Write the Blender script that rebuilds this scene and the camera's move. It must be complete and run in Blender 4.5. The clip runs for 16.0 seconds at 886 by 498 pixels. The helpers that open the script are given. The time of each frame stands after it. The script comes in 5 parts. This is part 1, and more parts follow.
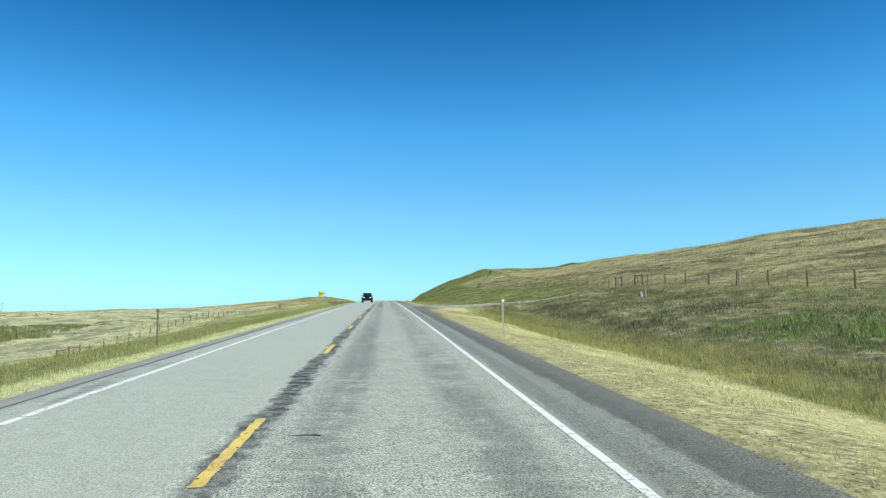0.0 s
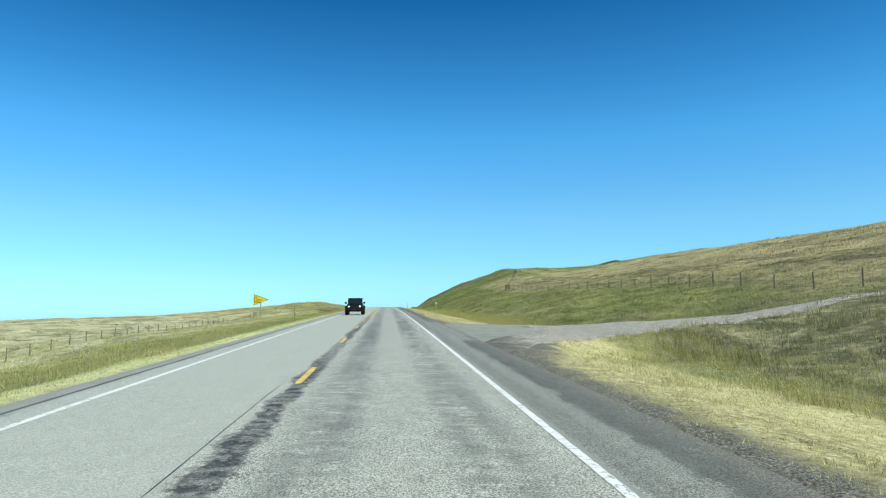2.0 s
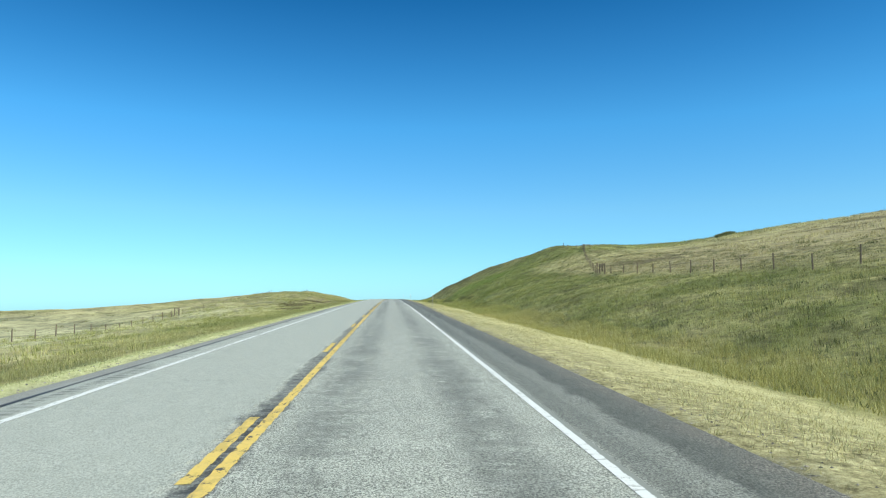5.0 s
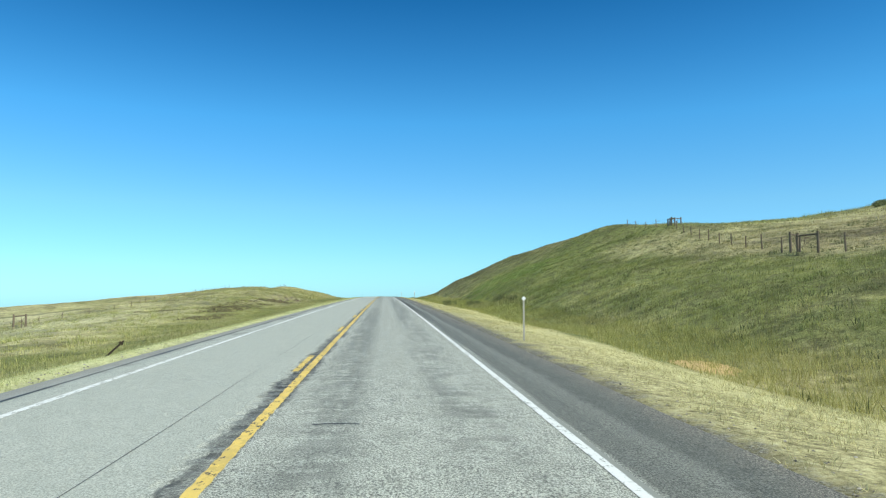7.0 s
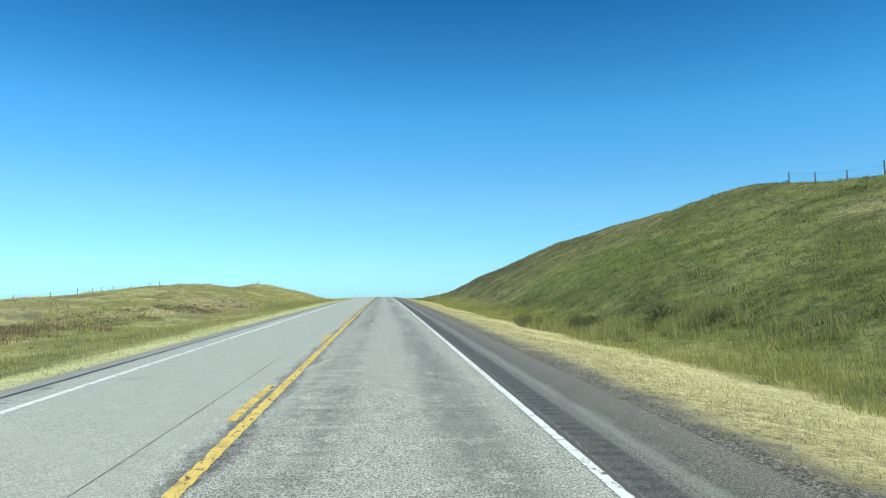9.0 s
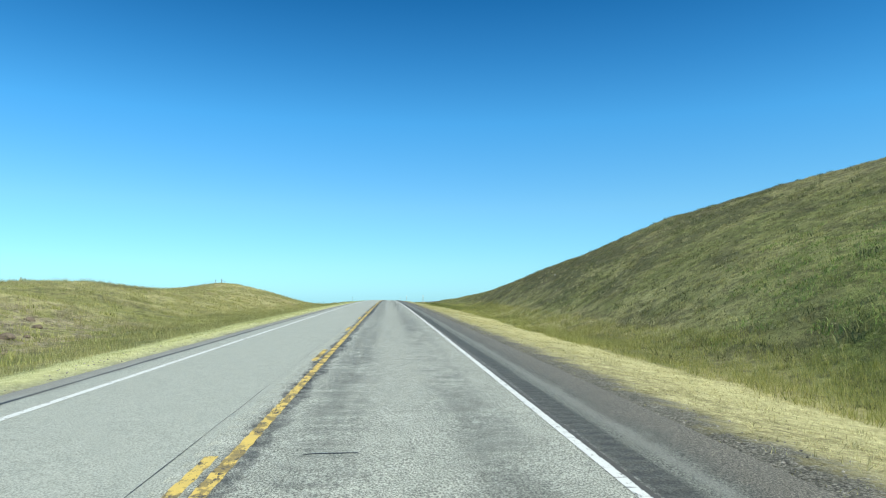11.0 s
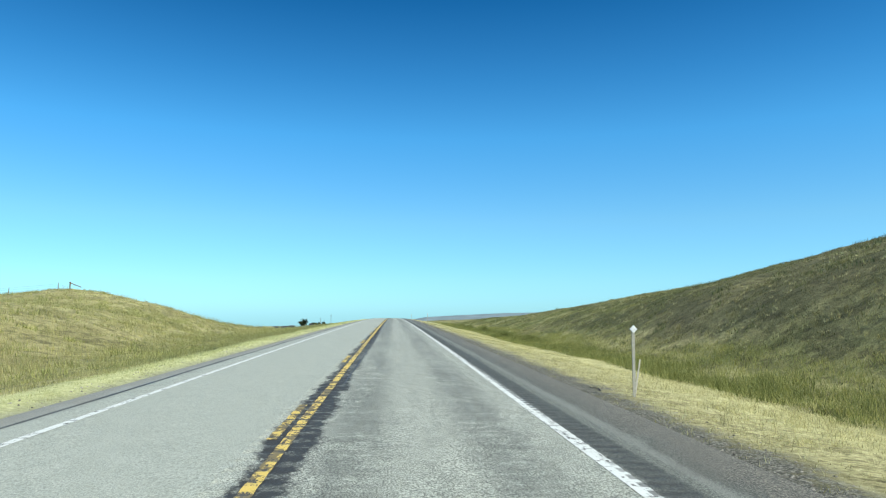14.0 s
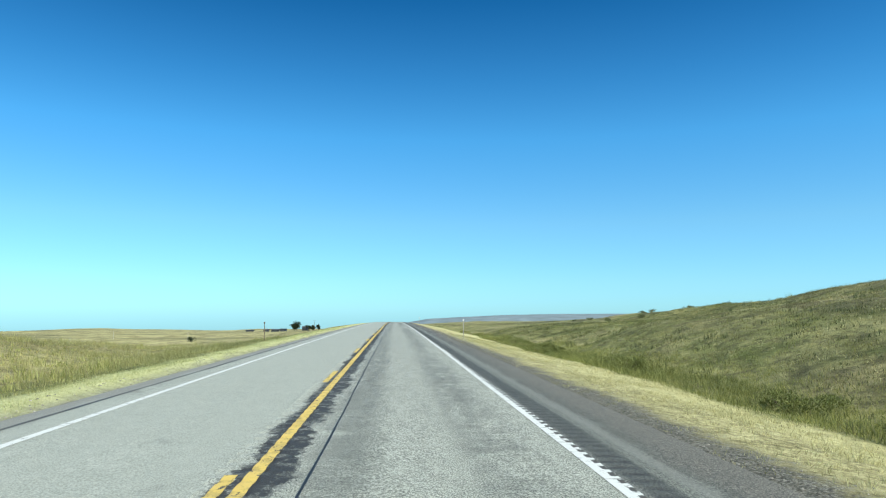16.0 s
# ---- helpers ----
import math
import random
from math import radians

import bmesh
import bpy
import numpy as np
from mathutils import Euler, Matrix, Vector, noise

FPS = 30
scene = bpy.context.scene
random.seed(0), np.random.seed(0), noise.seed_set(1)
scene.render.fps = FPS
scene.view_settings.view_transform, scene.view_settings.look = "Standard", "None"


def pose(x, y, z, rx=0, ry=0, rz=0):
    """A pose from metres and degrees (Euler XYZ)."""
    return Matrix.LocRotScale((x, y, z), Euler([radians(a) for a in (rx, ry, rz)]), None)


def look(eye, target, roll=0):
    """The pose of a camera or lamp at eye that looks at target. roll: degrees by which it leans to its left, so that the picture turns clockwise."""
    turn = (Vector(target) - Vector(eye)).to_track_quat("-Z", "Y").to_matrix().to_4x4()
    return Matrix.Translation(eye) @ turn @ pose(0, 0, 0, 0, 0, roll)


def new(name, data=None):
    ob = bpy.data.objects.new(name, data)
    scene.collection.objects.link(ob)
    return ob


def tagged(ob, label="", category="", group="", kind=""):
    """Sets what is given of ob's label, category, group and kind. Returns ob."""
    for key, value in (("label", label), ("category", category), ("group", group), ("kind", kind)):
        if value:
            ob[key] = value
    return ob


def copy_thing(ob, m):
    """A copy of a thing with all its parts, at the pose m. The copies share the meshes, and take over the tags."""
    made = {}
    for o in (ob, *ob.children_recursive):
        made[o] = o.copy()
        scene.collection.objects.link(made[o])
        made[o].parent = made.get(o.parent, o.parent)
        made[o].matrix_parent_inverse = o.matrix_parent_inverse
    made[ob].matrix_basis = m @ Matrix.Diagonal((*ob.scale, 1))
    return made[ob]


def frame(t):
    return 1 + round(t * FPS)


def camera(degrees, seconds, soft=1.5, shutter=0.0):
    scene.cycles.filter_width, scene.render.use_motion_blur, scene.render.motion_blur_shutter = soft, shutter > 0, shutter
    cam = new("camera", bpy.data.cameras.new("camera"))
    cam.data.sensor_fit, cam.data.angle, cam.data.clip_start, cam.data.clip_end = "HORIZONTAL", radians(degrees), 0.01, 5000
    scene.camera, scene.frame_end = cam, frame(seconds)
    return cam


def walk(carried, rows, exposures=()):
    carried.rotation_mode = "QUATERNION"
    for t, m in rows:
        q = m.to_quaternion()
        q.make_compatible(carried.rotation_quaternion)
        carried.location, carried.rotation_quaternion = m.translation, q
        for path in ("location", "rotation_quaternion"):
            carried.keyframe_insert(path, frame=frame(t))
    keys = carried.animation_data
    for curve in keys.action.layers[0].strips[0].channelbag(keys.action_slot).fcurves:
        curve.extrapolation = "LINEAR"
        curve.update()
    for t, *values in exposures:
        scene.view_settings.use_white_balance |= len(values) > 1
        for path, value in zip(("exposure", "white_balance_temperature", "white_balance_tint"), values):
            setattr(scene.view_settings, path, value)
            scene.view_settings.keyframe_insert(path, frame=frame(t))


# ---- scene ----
cam = camera(66.16, 16.0, soft=1.15)
walk(cam, [
    (0.0, pose(1.571, -0.074, 1.627, 94.960, 0.392, -4.858)),
    (0.5, pose(1.663, 13.556, 1.963, 94.949, 0.262, -5.010)),
    (1.0, pose(1.711, 27.173, 2.288, 95.168, 0.495, -4.983)),
    (1.5, pose(1.717, 40.761, 2.602, 95.377, 0.462, -4.861)),
    (2.0, pose(1.704, 54.311, 2.905, 95.328, 0.501, -4.674)),
    (2.5, pose(1.708, 67.915, 3.198, 95.080, 0.198, -4.601)),
    (3.0, pose(1.713, 81.555, 3.483, 94.787, 0.093, -4.536)),
    (3.5, pose(1.702, 95.208, 3.757, 94.466, -0.017, -4.455)),
    (4.0, pose(1.680, 108.893, 4.022, 94.473, 0.169, -4.241)),
    (4.5, pose(1.696, 122.505, 4.274, 94.462, 0.259, -4.242)),
    (5.0, pose(1.676, 136.085, 4.516, 94.411, 0.277, -4.380)),
    (5.5, pose(1.643, 149.650, 4.748, 94.339, 0.256, -4.578)),
    (6.0, pose(1.621, 163.220, 4.969, 94.259, 0.225, -4.754)),
    (6.5, pose(1.632, 176.811, 5.181, 94.190, 0.212, -4.833)),
    (7.0, pose(1.665, 190.431, 5.382, 94.027, 0.183, -4.879)),
    (7.5, pose(1.689, 204.088, 5.574, 93.776, 0.053, -4.863)),
    (8.0, pose(1.718, 217.800, 5.756, 93.745, 0.164, -4.886)),
    (8.5, pose(1.753, 231.303, 5.925, 93.758, 0.179, -4.874)),
    (9.0, pose(1.798, 244.851, 6.085, 93.900, 0.069, -4.961)),
    (9.5, pose(1.757, 258.378, 6.234, 93.991, -0.090, -4.882)),
    (10.0, pose(1.667, 271.939, 6.373, 93.903, -0.293, -4.798)),
    (10.5, pose(1.650, 285.529, 6.502, 93.926, -0.310, -4.742)),
    (11.0, pose(1.630, 299.127, 6.621, 94.023, -0.247, -4.640)),
    (11.5, pose(1.610, 312.731, 6.730, 94.164, -0.152, -4.522)),
    (12.0, pose(1.591, 326.338, 6.829, 94.322, -0.080, -4.421)),
    (12.5, pose(1.573, 339.945, 6.917, 94.470, -0.080, -4.366)),
    (13.0, pose(1.491, 353.560, 6.995, 94.751, -0.475, -4.319)),
    (13.5, pose(1.434, 367.239, 7.063, 95.075, -0.330, -4.221)),
    (14.0, pose(1.430, 380.880, 7.121, 95.267, -0.197, -4.198)),
    (14.5, pose(1.466, 394.385, 7.168, 95.250, -0.284, -4.066)),
    (15.0, pose(1.494, 407.968, 7.205, 95.423, -0.039, -4.225)),
    (15.5, pose(1.499, 421.569, 7.231, 95.451, -0.064, -4.125)),
    (16.0, pose(1.539, 435.169, 7.248, 95.409, -0.230, -4.086)),
], exposures=((0.0, 0.33, 6500, 3.0), (16.0, 0.33, 6500, 3.0)))

# ---- world, sun, exposure ----
SUN_EL, SUN_AZ = radians(50), radians(131)      # azimuth clockwise from +y
world = bpy.data.worlds.new("world")
scene.world = world
world.use_nodes = True
wn = world.node_tree
sky = wn.nodes.new("ShaderNodeTexSky")
sky.sky_type = "NISHITA"
sky.sun_disc = False
sky.sun_elevation, sky.sun_rotation = SUN_EL, SUN_AZ
sky.altitude, sky.air_density, sky.dust_density, sky.ozone_density = 900, 1.0, 0.3, 1.6
# the deep, saturated blue of dry upland air: paler towards the horizon
wtc = wn.nodes.new("ShaderNodeTexCoord")
wsep = wn.nodes.new("ShaderNodeSeparateXYZ")
wn.links.new(wtc.outputs["Generated"], wsep.inputs[0])
wramp = wn.nodes.new("ShaderNodeValToRGB")
for e_, (pos_, col_) in zip([wramp.color_ramp.elements[0], *[wramp.color_ramp.elements.new(p_) for p_ in (0.045, 0.13, 0.25, 0.33)],
                            wramp.color_ramp.elements[-1]],
                           ((0.0, (.245, .50, .79)), (0.045, (.295, .535, .745)), (0.13, (.325, .585, .72)), (0.25, (.215, .61, .82)), (0.33, (.13, .485, .71)),
                            (0.43, (.05, .33, .55)))):
    e_.position, e_.color = pos_, (*col_, 1)
wn.links.new(wsep.outputs[2], wramp.inputs[0])
wmul = wn.nodes.new("ShaderNodeMix")
wmul.data_type, wmul.blend_type = "RGBA", "MULTIPLY"
wmul.inputs[0].default_value = 1.0
wn.links.new(sky.outputs[0], wmul.inputs[6])
wn.links.new(wramp.outputs[0], wmul.inputs[7])
wn.nodes["Background"].inputs["Strength"].default_value = 0.18
wn.links.new(wmul.outputs[2], wn.nodes["Background"].inputs["Color"])
sun = new("sun", bpy.data.lights.new("sun", "SUN"))
sun.data.energy, sun.data.angle, sun.data.color = 4.4, radians(0.53), (1.0, 0.95, 0.82)
sun.matrix_world = look((0, 0, 60), (-math.sin(SUN_AZ) * math.cos(SUN_EL) * 50, -math.cos(SUN_AZ) * math.cos(SUN_EL) * 50,
                                     60 - math.sin(SUN_EL) * 50))


# ---- material helpers ----
def tree_of(name):
    m = bpy.data.materials.new(name)
    m.use_nodes = True
    return m, m.node_tree, m.node_tree.nodes["Principled BSDF"]


def mapping(nt, scale=(1, 1, 1), kind="Object", rot=(0, 0, 0)):
    tc = nt.nodes.new("ShaderNodeTexCoord")
    mp = nt.nodes.new("ShaderNodeMapping")
    mp.inputs["Scale"].default_value = scale
    mp.inputs["Rotation"].default_value = rot
    nt.links.new(tc.outputs[kind], mp.inputs[0])
    return mp.outputs[0]


def noise_of(nt, vec, scale, detail=4, rough=0.55):
    n = nt.nodes.new("ShaderNodeTexNoise")
    n.inputs["Scale"].default_value = scale
    n.inputs["Detail"].default_value = detail
    n.inputs["Roughness"].default_value = rough
    nt.links.new(vec, n.inputs["Vector"])
    return n.outputs["Fac"]


def ramp(nt, fac, stops):
    r = nt.nodes.new("ShaderNodeValToRGB")
    while len(r.color_ramp.elements) < len(stops):
        r.color_ramp.elements.new(0.5)
    for e, (pos, col) in zip(r.color_ramp.elements, stops):
        e.position = pos
        e.color = (*col, 1) if len(col) == 3 else col
    nt.links.new(fac, r.inputs[0])
    return r.outputs[0]


def mixed(nt, fac, a, b, mode="MIX"):
    m = nt.nodes.new("ShaderNodeMix")
    m.data_type, m.blend_type = "RGBA", mode
    for sock, v in ((m.inputs[0], fac), (m.inputs[6], a), (m.inputs[7], b)):
        if hasattr(v, "is_linked"):
            nt.links.new(v, sock)
        elif isinstance(v, (int, float)):
            sock.default_value = v
        else:
            sock.default_value = (*v, 1)
    return m.outputs[2]


def sums(nt, op, a, b=0.0, c=None):
    m = nt.nodes.new("ShaderNodeMath")
    m.operation = op
    for sock, v in zip(m.inputs, (a, b, c)):
        if v is None:
            continue
        if hasattr(v, "is_linked"):
            nt.links.new(v, sock)
        else:
            sock.default_value = v
    return m.outputs[0]


def steps(nt, v, a, b):
    m = nt.nodes.new("ShaderNodeMapRange")
    m.interpolation_type = "SMOOTHSTEP"
    m.inputs[1].default_value, m.inputs[2].default_value = a, b
    nt.links.new(v, m.inputs[0])
    return m.outputs[0]


def axes(nt, vec):
    s = nt.nodes.new("ShaderNodeSeparateXYZ")
    nt.links.new(vec, s.inputs[0])
    return s.outputs[0], s.outputs[1], s.outputs[2]


def bump(nt, bs, height, strength=0.3, dist=0.02):
    b = nt.nodes.new("ShaderNodeBump")
    b.inputs["Strength"].default_value, b.inputs["Distance"].default_value = strength, dist
    nt.links.new(height, b.inputs["Height"])
    nt.links.new(b.outputs[0], bs.inputs["Normal"])


def finish(nt, bs, col, rough=0.9, spec=0.2, metal=0.0):
    if hasattr(col, "is_linked"):
        nt.links.new(col, bs.inputs["Base Color"])
    else:
        bs.inputs["Base Color"].default_value = (*col, 1)
    bs.inputs["Roughness"].default_value = rough
    bs.inputs["Specular IOR Level"].default_value = spec
    bs.inputs["Metallic"].default_value = metal


def plain(name, col, rough=0.6, spec=0.4, metal=0.0, grain=0.15, scale=25):
    m, nt, bs = tree_of(name)
    n = noise_of(nt, mapping(nt), scale, 5)
    c = ramp(nt, n, [(0.25, tuple(v * (1 - grain) for v in col)), (0.75, tuple(min(1, v * (1 + grain)) for v in col))])
    finish(nt, bs, c, rough, spec, metal)
    return m


# ---- plan of the land ----
GRADE, CREST = 0.025, 18000.0
HALF_R, HALF_L = 3.75, 3.29        # white lines
PITCH_MID, PITCH_SIDE = 0.4575, 0.305   # rumble grooves


def P(y):
    """Height of the road's middle along the way."""
    y = np.asarray(y, float)
    a = np.clip(y, -200, 738)
    return GRADE * a - a * a / (2 * CREST) - 0.016 * np.clip(y - 738, 0, 6000)


RX = [5.2, 7.5, 10, 13, 16, 22, 35, 48, 70, 100, 150, 400, 1500]
RY = [0, 60, 95, 150, 200, 240, 275, 300, 330, 360, 385, 400, 415, 447, 469, 487, 525, 562, 620, 800]
R_22 = [0.2, 0.2, 0.0, 0.6, 1.2, 1.55, 2.1, 2.7, 2.7, 3.0, 3.6, 4.1, 3.1, 1.85, 1.1, 1.1, 0.3, -0.3, -0.9, -1.3]
R_35 = [0.1, 2.05, 2.3, 2.9, 3.5, 4.05, 6.3, 7.55, 8.1, 8.9, 10.4, 8.65, 7.2, 4.95, 4.05, 2.55, 0.25, 0.0, -0.5, -1.2]
R_48 = [5.0, 5.1, 5.1, 5.6, 6.2, 7.15, 9.0, 11.95, 15.05, 14.5, 14.2, 12.05, 9.65, 6.35, 4.85, 5.5, 3.1, 1.9, 0.35, -0.85]
R_70 = [9.1, 9.2, 9.5, 10.0, 10.5, 10.75, 11.7, 13.05, 15.4, 15.1, 13.4, 11.85, 9.3, 6.15, 4.8, 6.0, 4.0, 2.7, 1.45, -0.85]
R_100 = [14.1, 14.6, 15.2, 16.6, 16.8, 17.1, 17.7, 18.3, 17.4, 15.6, 13.4, 11.9, 10.6, 8.1, 5.75, 4.55, 3.45, 3.0, 1.3, -0.9]
LX = [-4.6, -7.5, -11, -15, -22, -30, -38, -60, -100]
LY = [0, 60, 110, 150, 240, 300, 340, 370, 400, 440, 470, 500, 540, 600]
L_15 = [-1.75, -1.75, -1.75, -1.75, -1.5, -1.2, -0.8, -0.7, -0.6, -0.7, -1.2, -1.65, -1.9, -1.85]
L_22 = [-2.9, -2.9, -2.7, -2.3, -2.0, -0.75, 0.8, 1.3, 1.25, 1.65, 0.35, -1.7, -2.6, -2.55]
L_30 = [-5.6, -5.6, -4.5, -2.9, -3.0, -0.75, 1.4, 2.7, 1.85, 2.2, 2.85, -1.6, -3.55, -4.15]
L_38 = [-8.4, -8.2, -6.2, -3.4, -4.0, -1.0, 0.8, 2.4, 1.95, 2.05, 4.4, -1.9, -4.6, -5.45]
D_150 = [0.1, 0.2, 0.24, 0, -0.45, -0.5, 0.3, 1.1, 1.2, 0.7, 0.2, 0, 0, 0, 0.15, 0.3, 0.3, 0.2, 0.1, 0]
D_FAR = [0.1, 0.4, 0.6, 0.75, 0.8, -0.2, -1.1, -1.6, -2.2, -2.4, -1.9, -1.0, -0.3, 0.3]
L_60 = [-8.4, -8.2, -6.8, -4.7, -4.85, -3.35, -1.8, 0.0, 1.1, 0.35, 0.5, -2.65, -5.2, -6.35]

GX = np.concatenate([-np.geomspace(4500, 165, 40), np.arange(-160, -60, 2.5), np.arange(-60, 72, 1.0), np.arange(72, 161, 2.5), np.geomspace(165, 4500, 40)])
GY = np.concatenate([-np.geomspace(3000, 42, 16), np.arange(-40, 640, 2.0), np.geomspace(641, 4700, 90)])


def drive_edges(x):
    """Near and far edge of the farm track, along the road, for places x across."""
    at = [4.6, 6.5, 7.6, 9.4, 12, 14, 17, 25, 35, 60]
    return (np.interp(x, at, [73, 77, 80, 82.8, 85.2, 86.6, 88.5, 90.4, 90.6, 91]),
            np.interp(x, at, [104.5, 102.1, 101, 99.5, 98, 97.2, 96, 94.5, 93.5, 95]))


def lay_of_land():
    yy = GY
    pr = P(yy)
    far = np.interp(yy, [0, 600, 1500, 3200, 4000, 4700], [-6, -9, -20, -42, -34, -36])
    tab_r = [0 * yy - .12, 0 * yy - .32, 0 * yy - .75, 0 * yy - 1.25, 0 * yy - 1.15]
    tab_r += [np.interp(yy, RY, t) for t in (R_22, R_35, R_48, R_70, R_100)]
    e = tab_r[-1]
    tab_r += [e + 0.5 + np.interp(yy, RY, D_150), np.where(yy < 500, e - 4, far - pr + 3), np.where(yy < 500, e - 25, far - pr + 8)]
    tab_l = [0 * yy - .1, np.interp(yy, [250, 330], [-.6, -.38]), np.interp(yy, [250, 330], [-1.2, -.85])]
    tab_l += [np.interp(yy, LY, t) for t in (L_15, L_22, L_30, L_38, L_60)]
    swell = np.interp(yy, [0, 150, 300, 420, 520, 700, 1000, 1500, 3200, 4000, 4700], [.2, .2, 1.0, 1.8, .6, -4.0, -9.0, -19, -70, -90, -96]) - pr
    swell = swell + np.interp(yy, LY, D_FAR)
    tab_l += [0.45 * swell + 0.55 * tab_l[-1], swell, swell - 2, swell - 10, swell - 22]
    xs = np.array([-3500, -1200, -400, -180] + LX[::-1] + RX)
    cols = np.stack([tab_l[12], tab_l[11], tab_l[10], tab_l[9]] + tab_l[8::-1] + tab_r, 0)
    h = np.stack([np.interp(GX, xs, cols[:, j]) for j in range(len(yy))], 1)
    # a low hill far out in the left-hand plain
    h = h + 10 * np.exp(-((GX[:, None] + 560) / 95) ** 2 - ((yy[None, :] - 1900) / 260) ** 2)
    # round the breaks of slope away from the road
    for _ in range(6):
        s = h.copy()
        s[1:-1] = (h[:-2] + 2 * h[1:-1] + h[2:]) / 4
        wgt = np.clip((np.abs(GX) - 7) / 6, 0, 1)[:, None]
        h = h * (1 - wgt) + s * wgt
    # the farm track's bank through the ditch
    bed = np.interp(GX, [5, 12, 22, 35, 60], [-.1, -.3, .3, 2.3, 7.0])
    lo, hi = drive_edges(GX)
    out = np.maximum(lo[:, None] - yy[None, :], yy[None, :] - hi[:, None])
    wgt = np.clip(1 - out / 4.0, 0, 1) * ((GX > 4) & (GX < 60))[:, None]
    wgt = wgt * wgt * (3 - 2 * wgt)
    h = h * (1 - wgt) + bed[:, None] * wgt
    return h + pr[None, :]


def wavy(x, y, size, seed):
    """Smooth value noise, about -1 to 1."""
    rs = np.random.RandomState(seed)
    tab = rs.uniform(-1, 1, (256, 256))
    u, v = x / size + 1000.3, y / size + 1000.7
    i, j = np.floor(u).astype(int), np.floor(v).astype(int)
    fu, fv = u - i, v - j
    fu, fv = fu * fu * (3 - 2 * fu), fv * fv * (3 - 2 * fv)
    g = lambda a, b: tab[a % 256, b % 256]
    return (g(i, j) * (1 - fu) + g(i + 1, j) * fu) * (1 - fv) + (g(i, j + 1) * (1 - fu) + g(i + 1, j + 1) * fu) * fv


def relief(x, y):
    side = np.clip((np.abs(x) - 6.5) / 14, 0, 1)
    r = 0.06 * wavy(x, y, 1.7, 3) * np.clip((np.abs(x) - 5.2) / 2, 0, 1)
    r = r + side * (0.14 * wavy(x, y, 2.6, 8) + 0.16 * wavy(x, y, 5, 4) + 0.34 * wavy(x, y, 17, 5))
    r = r + np.clip((-x - 42) / 20, 0, 1) * (0.35 * wavy(x, y, 13, 9) + 0.6 * wavy(x, y, 30, 10))
    return r + np.clip((np.abs(x) - 60) / 150, 0, 1) * (1.2 * wavy(x, y, 60, 6) + 2.0 * wavy(x, y, 170, 7))


GH = lay_of_land()
GXX, GYY = np.meshgrid(GX, GY, indexing="ij")
GH = GH + relief(GXX, GYY)
under = np.clip((5.6 - np.abs(GXX + 0.3)) / 0.6, 0, 1) * (GYY > -200) * (GYY < 2400)
GH = GH - 0.35 * under


def land(x, y):
    """Height of the ground at places x, y."""
    x, y = np.asarray(x, float), np.asarray(y, float)
    i = np.clip(np.searchsorted(GX, x) - 1, 0, len(GX) - 2)
    j = np.clip(np.searchsorted(GY, y) - 1, 0, len(GY) - 2)
    u = (x - GX[i]) / (GX[i + 1] - GX[i])
    v = (y - GY[j]) / (GY[j + 1] - GY[j])
    return (GH[i, j] * (1 - u) + GH[i + 1, j] * u) * (1 - v) + (GH[i, j + 1] * (1 - u) + GH[i + 1, j + 1] * u) * v


def sheet(name, xs, ys, zs, mat, smooth=True):
    """A grid mesh from places along x and y and heights."""
    nx, ny = len(xs), len(ys)
    co = np.empty((nx, ny, 3), np.float32)
    co[..., 0], co[..., 1], co[..., 2] = xs[:, None], ys[None, :], zs
    idx = np.arange(nx * ny).reshape(nx, ny)
    q = np.stack([idx[:-1, :-1], idx[1:, :-1], idx[1:, 1:], idx[:-1, 1:]], -1).reshape(-1, 4)
    return quads(name, co.reshape(-1, 3), q, mat, smooth)


def quads(name, co, faces, mat, smooth=False):
    """A mesh from arrays of places and of faces with one count of corners."""
    me = bpy.data.meshes.new(name)
    k = faces.shape[1]
    me.vertices.add(len(co))
    me.vertices.foreach_set("co", np.ascontiguousarray(co, np.float32).ravel())
    me.loops.add(faces.size)
    me.loops.foreach_set("vertex_index", np.ascontiguousarray(faces, np.int32).ravel())
    me.polygons.add(len(faces))
    me.polygons.foreach_set("loop_start", np.arange(0, faces.size, k, dtype=np.int32))
    me.polygons.foreach_set("use_smooth", np.full(len(faces), smooth))
    me.update(calc_edges=True)
    me.materials.append(mat)
    return new(name, me)


